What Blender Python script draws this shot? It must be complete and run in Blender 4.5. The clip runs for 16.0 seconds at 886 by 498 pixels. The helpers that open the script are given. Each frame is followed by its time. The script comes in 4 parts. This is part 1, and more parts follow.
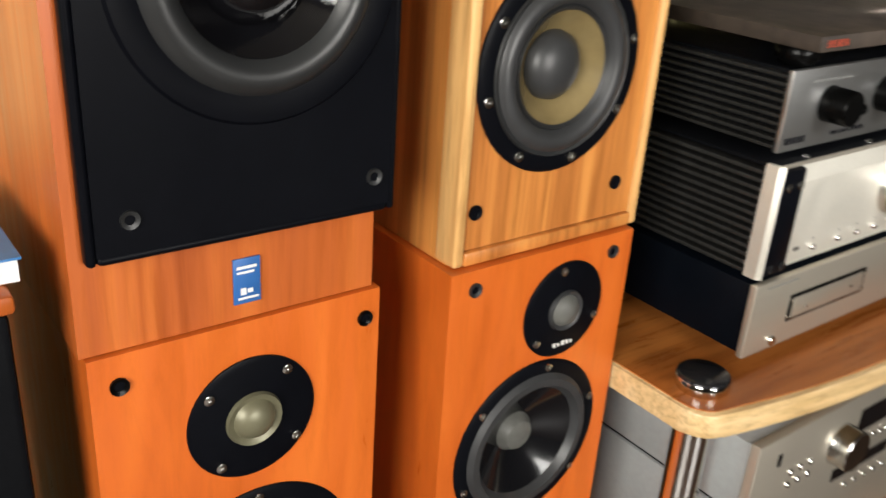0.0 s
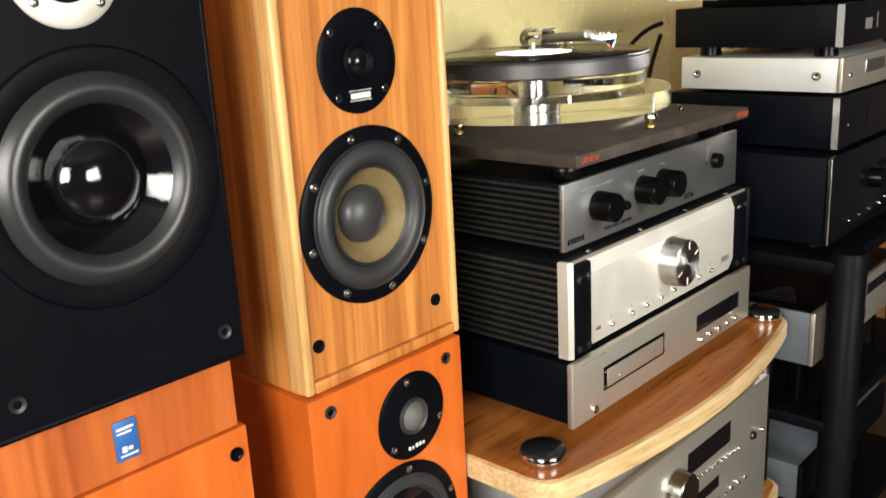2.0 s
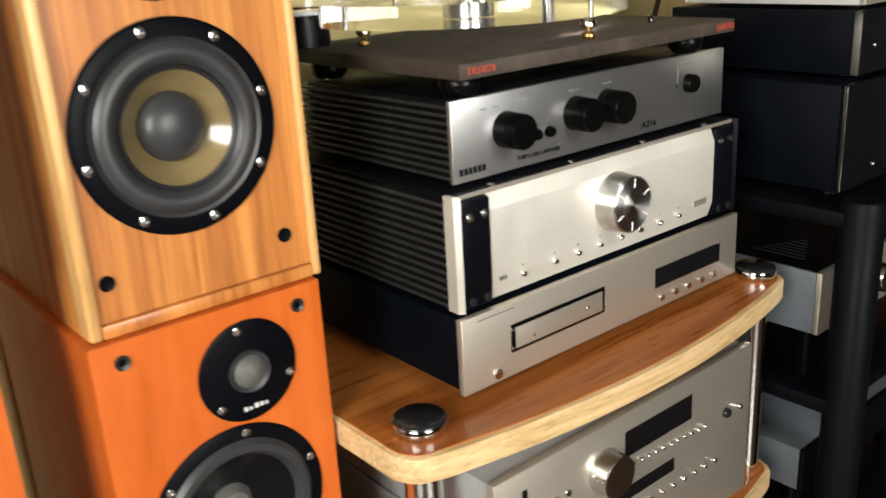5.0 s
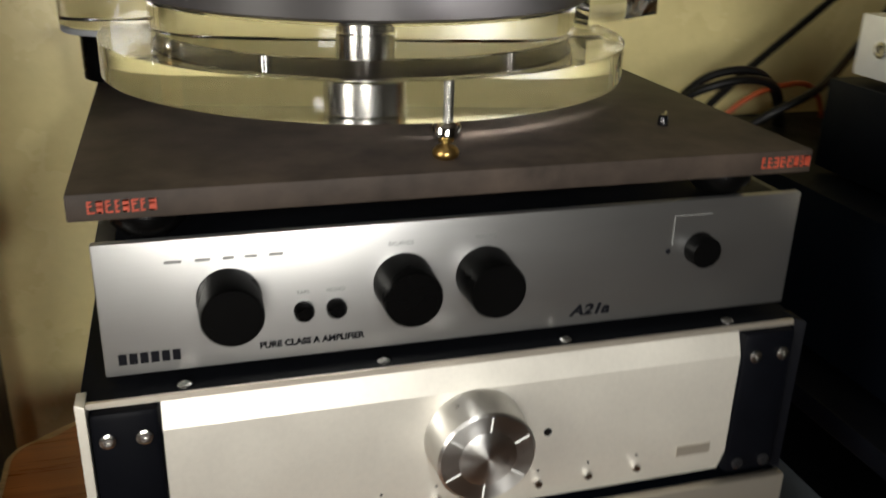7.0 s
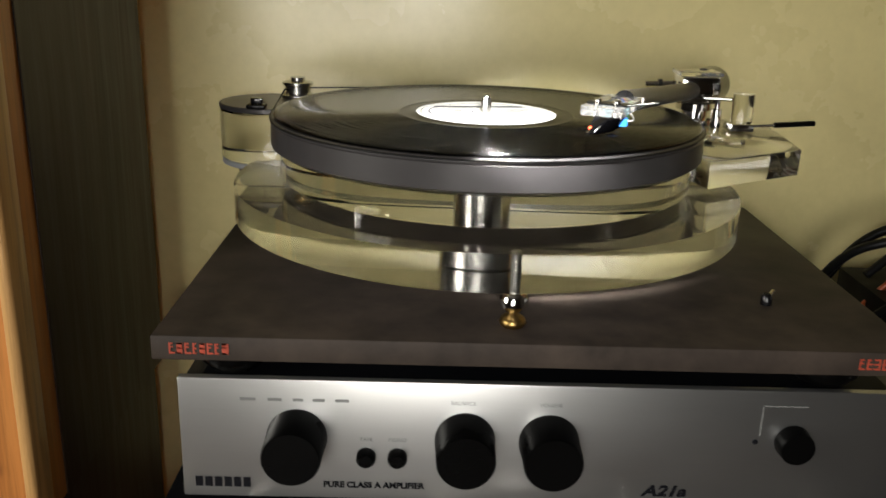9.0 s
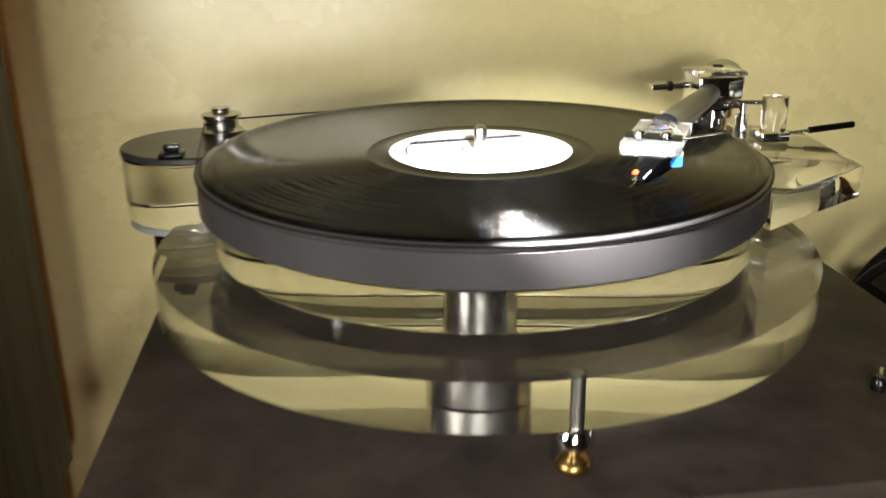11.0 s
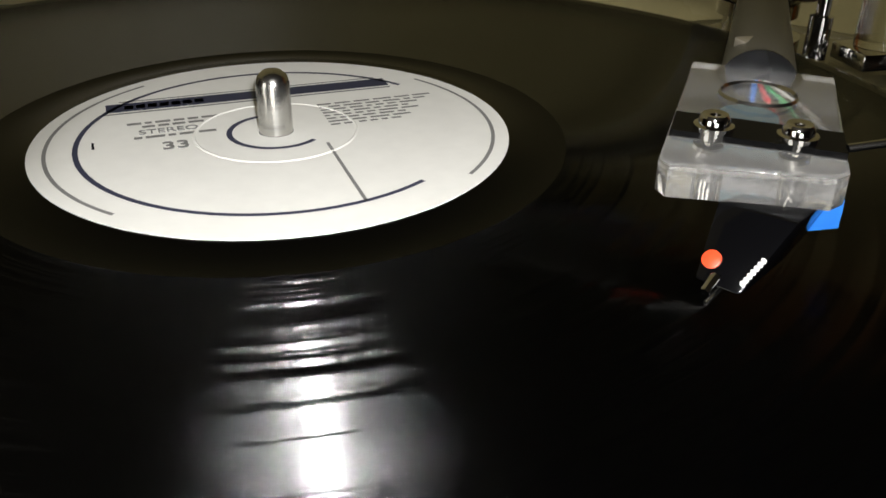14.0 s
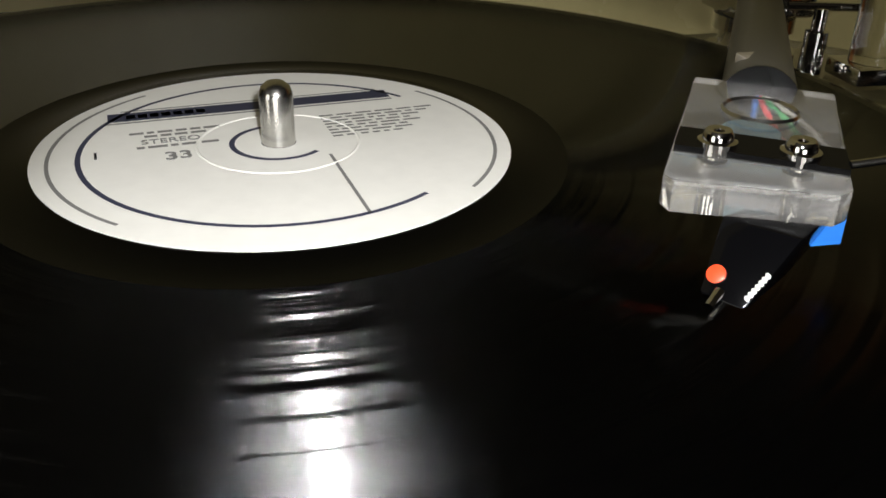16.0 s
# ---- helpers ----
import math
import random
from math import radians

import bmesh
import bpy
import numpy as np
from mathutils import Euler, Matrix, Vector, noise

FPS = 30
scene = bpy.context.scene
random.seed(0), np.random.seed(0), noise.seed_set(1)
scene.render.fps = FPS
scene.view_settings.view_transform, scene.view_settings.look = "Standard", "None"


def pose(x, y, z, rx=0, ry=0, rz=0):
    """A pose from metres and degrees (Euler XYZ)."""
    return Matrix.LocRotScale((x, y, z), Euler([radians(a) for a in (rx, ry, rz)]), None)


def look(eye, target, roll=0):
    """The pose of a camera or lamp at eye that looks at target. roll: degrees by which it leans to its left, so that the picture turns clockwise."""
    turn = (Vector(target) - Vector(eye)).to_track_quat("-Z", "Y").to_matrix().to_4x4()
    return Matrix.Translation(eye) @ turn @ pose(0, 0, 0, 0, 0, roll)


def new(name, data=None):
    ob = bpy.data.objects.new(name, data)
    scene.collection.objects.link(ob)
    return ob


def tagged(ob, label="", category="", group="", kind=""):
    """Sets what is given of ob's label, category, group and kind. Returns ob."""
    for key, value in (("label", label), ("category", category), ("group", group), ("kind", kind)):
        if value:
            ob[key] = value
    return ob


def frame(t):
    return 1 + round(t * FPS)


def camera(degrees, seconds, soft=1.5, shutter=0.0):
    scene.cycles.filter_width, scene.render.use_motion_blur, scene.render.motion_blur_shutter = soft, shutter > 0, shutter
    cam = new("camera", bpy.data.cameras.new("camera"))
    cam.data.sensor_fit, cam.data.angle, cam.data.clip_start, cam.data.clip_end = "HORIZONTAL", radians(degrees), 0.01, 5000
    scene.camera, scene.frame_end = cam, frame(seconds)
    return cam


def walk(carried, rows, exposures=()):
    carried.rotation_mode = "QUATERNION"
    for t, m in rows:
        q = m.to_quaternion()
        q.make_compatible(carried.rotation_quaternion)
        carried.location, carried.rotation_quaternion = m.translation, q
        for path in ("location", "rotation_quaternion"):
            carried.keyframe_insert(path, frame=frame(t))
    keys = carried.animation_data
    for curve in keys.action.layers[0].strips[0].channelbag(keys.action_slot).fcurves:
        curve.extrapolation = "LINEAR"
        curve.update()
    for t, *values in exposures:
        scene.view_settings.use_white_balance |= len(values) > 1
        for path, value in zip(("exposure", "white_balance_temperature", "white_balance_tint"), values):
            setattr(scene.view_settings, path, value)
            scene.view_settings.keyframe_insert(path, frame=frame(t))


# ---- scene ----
cam = camera(52.35, 16.0, soft=1.6, shutter=0.5)
PATH = [
    (0, (-0.7419, -0.4522, 1.1992, 65.92, -3.66, -36.47)),
    (0.5, (-0.8001, -0.4842, 1.2115, 66.65, -1.42, -43.76)),
    (1, (-0.8189, -0.5300, 1.2106, 69.49, 1.22, -46.34)),
    (1.5, (-0.8071, -0.5512, 1.2293, 71.78, 2.29, -47.08)),
    (2, (-0.7994, -0.5705, 1.2466, 74.11, 3.01, -47.41)),
    (2.5, (-0.7967, -0.5878, 1.2498, 75.30, 3.51, -47.30)),
    (3, (-0.7889, -0.6037, 1.2485, 75.75, 3.78, -46.76)),
    (5.3, (-0.4437, -0.6213, 1.1699, 69.43, 1.82, -38.47)),
    (5.5, (-0.3859, -0.6128, 1.1855, 68.52, 0.80, -37.29)),
    (6, (-0.2361, -0.5601, 1.1693, 69.81, 0.02, -34.15)),
    (6.5, (-0.0672, -0.4768, 1.1897, 68.07, -0.51, -26.67)),
    (7, (0.0516, -0.4627, 1.2134, 67.83, -1.45, -16.12)),
    (7.5, (0.1814, -0.5186, 1.2420, 68.50, 0.10, -2.70)),
    (8, (0.2010, -0.5313, 1.2522, 70.66, -0.95, 0.58)),
    (8.5, (0.1822, -0.5076, 1.2656, 71.65, -1.37, 0.97)),
    (8.7, (0.1663, -0.4903, 1.2660, 72.25, -1.54, 0.56)),
    (10.8, (0.0945, -0.3423, 1.2820, 70.56, 0.62, -6.32)),
    (11, (0.1025, -0.3042, 1.2803, 70.20, 0.66, -7.06)),
    (11.5, (0.1507, -0.2064, 1.2753, 68.72, 0.40, -3.78)),
    (12, (0.1769, -0.1002, 1.2532, 67.00, 1.26, -1.30)),
    (12.5, (0.1738, -0.0395, 1.2422, 63.48, -0.23, -5.41)),
    (13, (0.1758, -0.0179, 1.2353, 62.59, -0.69, -8.37)),
    (13.5, (0.1759, -0.0145, 1.2356, 61.48, -0.73, -11.01)),
    (14, (0.1772, -0.0123, 1.2350, 61.45, -0.70, -12.03)),
    (14.5, (0.1768, -0.0114, 1.2351, 61.59, -0.80, -12.38)),
    (15, (0.1767, -0.0117, 1.2354, 61.61, -0.89, -12.32)),
    (15.5, (0.1758, -0.0118, 1.2356, 61.81, -0.81, -12.67)),
    (16, (0.1747, -0.0119, 1.2357, 62.04, -1.34, -12.42)),
]
EXPOSURES = [(0.0, 0.45), (3.2, 0.8), (5.5, 0.5), (6.0, 0.35), (6.5, 0.1), (7.0, -0.1), (7.5, -0.4), (8.5, -0.55), (11.0, 0.1), (11.5, 0.15), (12.0, -0.5), (12.5, -2.0), (13.0, -2.25), (16.0, -2.25)]
walk(cam, [(t, pose(*p)) for t, p in PATH], EXPOSURES)

scene.cycles.max_bounces, scene.cycles.glossy_bounces, scene.cycles.transmission_bounces = 24, 16, 20

# ---- world and lights ----
world = bpy.data.worlds.new("world")
scene.world = world
world.use_nodes = True
wn = world.node_tree.nodes
sky = wn.new("ShaderNodeTexSky")
sky.sky_type, sky.sun_disc = "NISHITA", False
sky.sun_elevation, sky.sun_rotation = radians(35), radians(200)
wn["Background"].inputs["Strength"].default_value = 0.1
world.node_tree.links.new(sky.outputs["Color"], wn["Background"].inputs["Color"])


def area_lamp(name, eye, target, sx, sy, watts, colour):
    d = bpy.data.lights.new(name, "AREA")
    d.shape, d.size, d.size_y, d.energy, d.color = "RECTANGLE", sx, sy, watts, colour
    ob = new(name, d)
    ob.matrix_world = look(eye, target)
    return ob


# daylight in the west window, and the small white torch light at its two stays: before the amplifiers, over the record
area_lamp("window_daylight", (-2.45, -1.25, 1.6), (0.0, 0.1, 1.0), 1.1, 1.1, 62, (1.0, 0.96, 0.88))
# added frontal fill with no known source, to light wall and acrylic evenly
area_lamp("added_back_fill", (-0.35, -2.86, 1.35), (-0.35, 0.0, 1.35), 1.1, 0.9, 52, (1.0, 0.97, 0.92))


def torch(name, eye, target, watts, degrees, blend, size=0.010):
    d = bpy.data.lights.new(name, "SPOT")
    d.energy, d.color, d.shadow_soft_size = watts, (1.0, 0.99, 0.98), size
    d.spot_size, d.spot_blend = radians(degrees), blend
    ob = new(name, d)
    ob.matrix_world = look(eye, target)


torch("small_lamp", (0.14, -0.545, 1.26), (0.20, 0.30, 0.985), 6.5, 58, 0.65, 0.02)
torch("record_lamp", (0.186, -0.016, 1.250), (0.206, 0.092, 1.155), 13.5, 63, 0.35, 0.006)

# ---- helpers ----
BASE = {}


def thing(name, base, label, category, group="", kind=""):
    ob = new(name)
    ob.empty_display_size = 0.02
    ob.location = base
    BASE[ob] = Vector(base)
    return tagged(ob, label, category, group, kind)


def finish(name, bm, mat, smooth=40):
    me = bpy.data.meshes.new(name)
    bmesh.ops.recalc_face_normals(bm, faces=bm.faces)
    bm.to_mesh(me)
    bm.free()
    me.materials.append(mat)
    if smooth:
        for p in me.polygons:
            p.use_smooth = True
        me.set_sharp_from_angle(angle=radians(smooth))
    return me


def part(name, bm, mat, parent, label="", smooth=40):
    """One mesh under a thing or a part; the mesh is built in world places."""
    base = BASE[parent]
    bmesh.ops.translate(bm, verts=bm.verts, vec=-base)
    ob = new(name, finish(name, bm, mat, smooth))
    ob.parent = parent
    BASE[ob] = base
    ob.visible_shadow = not mat.name.startswith("clear_acrylic")
    return tagged(ob, label)


def structure(name, bm, mat, label, category):
    return tagged(new(name, finish(name, bm, mat)), label, category, "", "structure")


def box(x0, x1, y0, y1, z0, z1, bevel=0.0, seg=2, bm=None):
    bm = bm or bmesh.new()
    m = Matrix.LocRotScale(((x0 + x1) / 2, (y0 + y1) / 2, (z0 + z1) / 2), None, (x1 - x0, y1 - y0, z1 - z0))
    r = bmesh.ops.create_cube(bm, size=1, matrix=m)
    if bevel:
        es = {e for v in r["verts"] for e in v.link_edges}
        bmesh.ops.bevel(bm, geom=list(es), offset=bevel, segments=seg, affect="EDGES", profile=0.5)
    return bm


AX = {"z": Matrix.Identity(3), "-y": Matrix(((1, 0, 0), (0, 0, -1), (0, 1, 0))), "x": Matrix(((0, 0, 1), (0, 1, 0), (-1, 0, 0)))}


def lathe(c, prof, axis="z", n=40, bm=None):
    """A turned solid: prof is (radius, height along the axis)."""
    bm = bm or bmesh.new()
    m = AX[axis] if isinstance(axis, str) else axis
    c = Vector(c)
    rings = []
    for r, h in prof:
        if r < 1e-6:
            rings.append([bm.verts.new(c + m @ Vector((0, 0, h)))])
        else:
            rings.append([bm.verts.new(c + m @ Vector((r * math.cos(2 * math.pi * i / n), r * math.sin(2 * math.pi * i / n), h))) for i in range(n)])
    for a, b in zip(rings, rings[1:]):
        for i in range(n):
            j = (i + 1) % n
            f = [a[i % len(a)], a[j % len(a)], b[j % len(b)], b[i % len(b)]]
            f = list(dict.fromkeys(f))
            if len(f) > 2:
                bm.faces.new(f)
    return bm


def rod(a, b, r0, r1=None, n=16, bm=None):
    a, b = Vector(a), Vector(b)
    m = (b - a).to_track_quat("Z", "Y").to_matrix()
    h = (b - a).length
    r1 = r0 if r1 is None else r1
    return lathe(a, [(0, 0), (r0, 0), (r1, h), (0, h)], m, n, bm)


def prism(pts, z0, z1, bevel=0.0, bm=None):
    bm = bm or bmesh.new()
    lo = [bm.verts.new((x, y, z0)) for x, y in pts]
    hi = [bm.verts.new((x, y, z1)) for x, y in pts]
    fs = [bm.faces.new(lo[::-1]), bm.faces.new(hi)]
    n = len(pts)
    for i in range(n):
        fs.append(bm.faces.new((lo[i], lo[(i + 1) % n], hi[(i + 1) % n], hi[i])))
    if bevel:
        es = {e for f in fs[:2] for e in f.edges}
        bmesh.ops.bevel(bm, geom=list(es), offset=bevel, segments=2, affect="EDGES", profile=0.5)
    return bm


def holed_box(x0, x1, y0, y1, z0, z1, holes, depth, blind=True):
    """A box whose front has round openings (x, z, radius), from the lowest up, of some depth."""
    bm = bmesh.new()
    cut = [z0] + [(a[1] + a[2] + b[1] - b[2]) / 2 for a, b in zip(holes, holes[1:])] + [z1]
    for (cx, cz, r), za, zb in zip(holes, cut, cut[1:]):
        angles = [2 * math.pi * i / 56 for i in range(56)] + [math.atan2(z - cz, x - cx) % (2 * math.pi) for x in (x0, x1) for z in (za, zb)]
        rim, edge, back = [], [], []
        for a in sorted(angles):
            c, s = math.cos(a), math.sin(a)
            k = min(((x1 - cx) / c if c > 0 else (x0 - cx) / c) if abs(c) > 1e-9 else 9, ((zb - cz) / s if s > 0 else (za - cz) / s) if abs(s) > 1e-9 else 9)
            rim.append(bm.verts.new((cx + r * c, y0, cz + r * s)))
            edge.append(bm.verts.new((cx + k * c, y0, cz + k * s)))
            back.append(bm.verts.new((cx + r * c, y0 + depth, cz + r * s)))
        n = len(rim)
        for i in range(n):
            j = (i + 1) % n
            bm.faces.new((rim[i], edge[i], edge[j], rim[j]))
            bm.faces.new((rim[i], rim[j], back[j], back[i]))
        if blind:
            bm.faces.new(back)
    v = [bm.verts.new((x, y, z)) for x in (x0, x1) for y in (y0, y1) for z in (z0, z1)]
    for f in ((0, 1, 3, 2), (4, 6, 7, 5), (0, 2, 6, 4), (1, 5, 7, 3), (2, 3, 7, 6))[:5 if blind else 4]:
        bm.faces.new([v[i] for i in f])
    return bm


def tube(pts, r, name, mat, parent=None, label="", category="", res=8):
    """A cable or thin rod along a smooth line, as a mesh."""
    cu = bpy.data.curves.new(name, "CURVE")
    cu.dimensions, cu.bevel_depth, cu.bevel_resolution, cu.resolution_u, cu.use_fill_caps = "3D", r, 3, res, True
    sp = cu.splines.new("NURBS")
    sp.points.add(len(pts) - 1)
    base = BASE[parent] if parent else Vector((0, 0, 0))
    for p, q in zip(sp.points, pts):
        p.co = (*(Vector(q) - base), 1)
    sp.use_endpoint_u, sp.order_u = True, 4
    tmp = bpy.data.objects.new(name, cu)
    me = bpy.data.meshes.new_from_object(tmp)
    bpy.data.objects.remove(tmp)
    for p in me.polygons:
        p.use_smooth = True
    me.materials.append(mat)
    me.name = name
    ob = new(name, me)
    if parent:
        ob.parent = parent
        BASE[ob] = base
    return tagged(ob, label, category)


def lettering(text, size, m, mat, parent, label="", shear=0.0, align="LEFT", bold=0.0):
    cu = bpy.data.curves.new("lettering", "FONT")
    cu.body, cu.size, cu.extrude, cu.shear, cu.align_x, cu.offset = text, size, 0.00008, shear, align, bold
    tmp = bpy.data.objects.new("lettering", cu)
    me = bpy.data.meshes.new_from_object(tmp)
    bpy.data.objects.remove(tmp)
    me.transform(Matrix.Translation(-BASE[parent]) @ m)
    me.materials.clear()
    me.materials.append(mat)
    me.name = "lettering"
    ob = new("lettering", me)
    ob.parent = parent
    BASE[ob] = BASE[parent]
    return tagged(ob, label)


# ---- materials ----
class Mat:
    """A small builder round one principled material."""

    def __init__(self, name, colour, rough=0.5, metal=0.0, **more):
        self.m = bpy.data.materials.new(name)
        self.m.use_nodes = True
        self.t = self.m.node_tree
        self.b = self.t.nodes["Principled BSDF"]
        self.b.inputs["Base Color"].default_value = (*colour, 1)
        self.b.inputs["Roughness"].default_value = rough
        self.b.inputs["Metallic"].default_value = metal
        for k, v in more.items():
            self.b.inputs[k.replace("_", " ")].default_value = v

    def node(self, kind, **inp):
        n = self.t.nodes.new(kind)
        for k, v in inp.items():
            n.inputs[k.replace("_", " ")].default_value = v
        return n

    def link(self, a, b):
        self.t.links.new(a, b)

    def noise(self, scale, stretch=(1, 1, 1), detail=5.0, rough=0.6, distort=0.0):
        co = self.node("ShaderNodeTexCoord")
        mp = self.node("ShaderNodeMapping", Scale=stretch)
        self.link(co.outputs["Object"], mp.inputs["Vector"])
        nz = self.node("ShaderNodeTexNoise", Scale=scale, Detail=detail, Roughness=rough, Distortion=distort)
        self.link(mp.outputs["Vector"], nz.inputs["Vector"])
        return nz.outputs["Fac"]

    def ramp(self, fac, stops, to="Base Color"):
        r = self.node("ShaderNodeValToRGB")
        el = r.color_ramp.elements
        while len(el) < len(stops):
            el.new(0.5)
        for e, (p, c) in zip(el, stops):
            e.position, e.color = p, (*c, 1)
        self.link(fac, r.inputs["Fac"])
        if to:
            self.link(r.outputs["Color"], self.b.inputs[to])
        return r.outputs["Color"]

    def grey(self, fac, lo, hi, to="Roughness", a=0.3, b=0.7):
        r = self.node("ShaderNodeMapRange")
        for i, v in ((1, a), (2, b), (3, lo), (4, hi)):
            r.inputs[i].default_value = v
        self.link(fac, r.inputs[0])
        if to:
            self.link(r.outputs[0], self.b.inputs[to])
        return r.outputs[0]

    def bump(self, fac, strength=0.2, dist=0.001):
        n = self.node("ShaderNodeBump", Strength=strength, Distance=dist)
        self.link(fac, n.inputs["Height"])
        self.link(n.outputs["Normal"], self.b.inputs["Normal"])

    def multiply(self, a, b, fac=1.0):
        x = self.node("ShaderNodeMix")
        x.data_type, x.blend_type = "RGBA", "MULTIPLY"
        x.inputs[0].default_value = fac
        self.link(a, x.inputs[6])
        self.link(b, x.inputs[7])
        self.link(x.outputs[2], self.b.inputs["Base Color"])


def wood(name, dark, mid, light, grain=(30, 30, 1.6), rough=0.35, coat=0.1, scale=1.0, lines=0.8):
    w = Mat(name, mid, rough, Coat_Weight=coat, Coat_Roughness=0.2)
    big = w.noise(1.0 * scale, grain, 3, 0.55, 1.2)
    fine = w.noise(6.0 * scale, grain, 6, 0.7, 0.3)
    a = w.ramp(big, [(0.3, dark), (0.5, mid), (0.72, light)], None)
    b = w.ramp(fine, [(0.32, (0.55, 0.5, 0.45)), (0.55, (1, 1, 1))], None)
    w.multiply(a, b, lines)
    w.grey(fine, rough - 0.08, rough + 0.12)
    w.bump(fine, 0.12, 0.0004)
    return w.m


def turned(name, colour, rough, axis, aniso=0.85):
    p = Mat(name, colour, rough, 1.0, Anisotropic=aniso)
    tg = p.node("ShaderNodeTangent")
    tg.direction_type, tg.axis = "RADIAL", axis
    p.link(tg.outputs["Tangent"], p.b.inputs["Tangent"])
    p.b.inputs["Anisotropic Rotation"].default_value = 0.25
    p.grey(p.noise(120), rough - 0.05, rough + 0.08)
    return p.m


def plain(name, colour, rough, metal=0.0, vary=0.25, scale=60, bump=0.0, **more):
    p = Mat(name, colour, rough, metal, **more)
    n1 = p.noise(scale)
    n2 = p.noise(scale * 0.08)
    lo = tuple(c * (1 - vary) for c in colour)
    a = p.ramp(n1, [(0.3, lo), (0.65, colour)], None)
    b = p.ramp(n2, [(0.3, (1 - vary * 0.6,) * 3), (0.7, (1, 1, 1))], None)
    p.multiply(a, b)
    p.grey(n2, max(0.02, rough * 0.8), min(1, rough * 1.2))
    if bump:
        p.bump(n1, bump, 0.0005)
    return p.m


def brushed(name, colour, rough=0.35, along=(1, 60, 60), metal=0.9):
    p = Mat(name, colour, rough, metal)
    n = p.noise(14, along, 6, 0.7)
    tg = p.node("ShaderNodeTangent")
    tg.direction_type, tg.axis = "RADIAL", "X"
    p.link(tg.outputs["Tangent"], p.b.inputs["Tangent"])
    p.b.inputs["Anisotropic"].default_value = 0.4
    p.ramp(n, [(0.3, tuple(c * 0.92 for c in colour)), (0.7, colour)])
    p.grey(n, rough - 0.07, rough + 0.08)
    p.bump(n, 0.03, 0.0001)
    return p.m


# for walls out of view: dark so that black fronts stay black
ROOM_DARK = plain("dark_brown_unseen_wall", (0.035, 0.026, 0.019), 0.7, vary=0.2)
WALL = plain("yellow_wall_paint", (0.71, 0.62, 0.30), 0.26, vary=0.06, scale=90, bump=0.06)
# unseen ceiling and window frames, darkened to keep reflections in the vinyl low
UNSEEN_DARK = plain("unseen_dark_paint", (0.09, 0.08, 0.065), 0.8, vary=0.05)
FLOOR = wood("floor_boards", (0.03, 0.015, 0.008), (0.05, 0.025, 0.012), (0.075, 0.038, 0.017), (2, 20, 20))
CHERRY = wood("cherry_veneer", (0.44, 0.082, 0.009), (0.57, 0.118, 0.014), (0.67, 0.158, 0.021), (9, 9, 1.6), lines=0.35)
CHERRY_DARK = wood("cherry_veneer_deep", (0.32, 0.066, 0.012), (0.45, 0.105, 0.018), (0.58, 0.16, 0.028), (16, 16, 0.9), lines=0.5)
WALNUT = wood("teak_veneer", (0.34, 0.11, 0.022), (0.53, 0.195, 0.042), (0.70, 0.30, 0.072), (26, 26, 0.9), 0.38, 0.15)
LIPPING = wood("pale_hardwood_lipping", (0.50, 0.26, 0.09), (0.66, 0.38, 0.14), (0.76, 0.48, 0.20), (30, 30, 1.5))
SHELF_TOP = wood("cherry_shelf_veneer", (0.30, 0.085, 0.016), (0.42, 0.135, 0.027), (0.52, 0.19, 0.042), (1.2, 22, 22), 0.3, 0.3)
SHELF_EDGE = wood("pale_shelf_edge", (0.62, 0.42, 0.19), (0.74, 0.52, 0.26), (0.80, 0.60, 0.33), (2, 30, 30), 0.35)
# near-black brown that paints shade onto the slim speakers' right sides
SHADE_BROWN = wood("dark_brown_side_shade", (0.010, 0.004, 0.002), (0.018, 0.007, 0.003), (0.028, 0.011, 0.005), (16, 16, 0.9), 0.5, 0.0)
BLACK_SATIN = plain("black_satin_lacquer", (0.003, 0.0034, 0.0052), 0.42, vary=0.2, bump=0.04, Specular_IOR_Level=0.06)
BLACK_STEEL = plain("black_painted_steel", (0.004, 0.0044, 0.0056), 0.45, vary=0.3, scale=200, bump=0.08, Specular_IOR_Level=0.08)
NAVY_STEEL = plain("dark_blue_black_steel", (0.0022, 0.0034, 0.006), 0.45, vary=0.25, scale=200, bump=0.05, Specular_IOR_Level=0.07)
BLACK_PLASTIC = plain("black_plastic", (0.002, 0.002, 0.002), 0.28, vary=0.2, Specular_IOR_Level=0.12)
BLACK_GLOSS = plain("black_gloss_cone", (0.005, 0.005, 0.006), 0.14, vary=0.1, Coat_Weight=0.15, Specular_IOR_Level=0.3)
RUBBER = plain("grey_black_rubber", (0.035, 0.036, 0.038), 0.42, vary=0.25, scale=30)
RUBBER_GREY = plain("mid_grey_rubber", (0.020, 0.021, 0.022), 0.38, vary=0.2, scale=30)
GOLD_CONE = plain("translucent_amber_grey_cone", (0.22, 0.165, 0.075), 0.2, vary=0.3, scale=25, Coat_Weight=0.4)
LACQUER = plain("lacquered_black_cone", (0.004, 0.004, 0.005), 0.07, vary=0.1, scale=55, bump=1.0, Coat_Weight=0.3)
DOME_GREY = plain("grey_silk_dome", (0.11, 0.11, 0.10), 0.55, vary=0.25, scale=120)
DOME_OLIVE = plain("olive_metal_dome", (0.17, 0.16, 0.10), 0.4, 0.3, vary=0.2)
STEEL = plain("bright_steel", (0.62, 0.61, 0.58), 0.22, 1.0, vary=0.12)
CHROME = plain("chrome", (0.75, 0.74, 0.72), 0.07, 1.0, vary=0.05)
DARK_CHROME = plain("dark_chrome_cap", (0.05, 0.05, 0.055), 0.16, 0.7, vary=0.1)
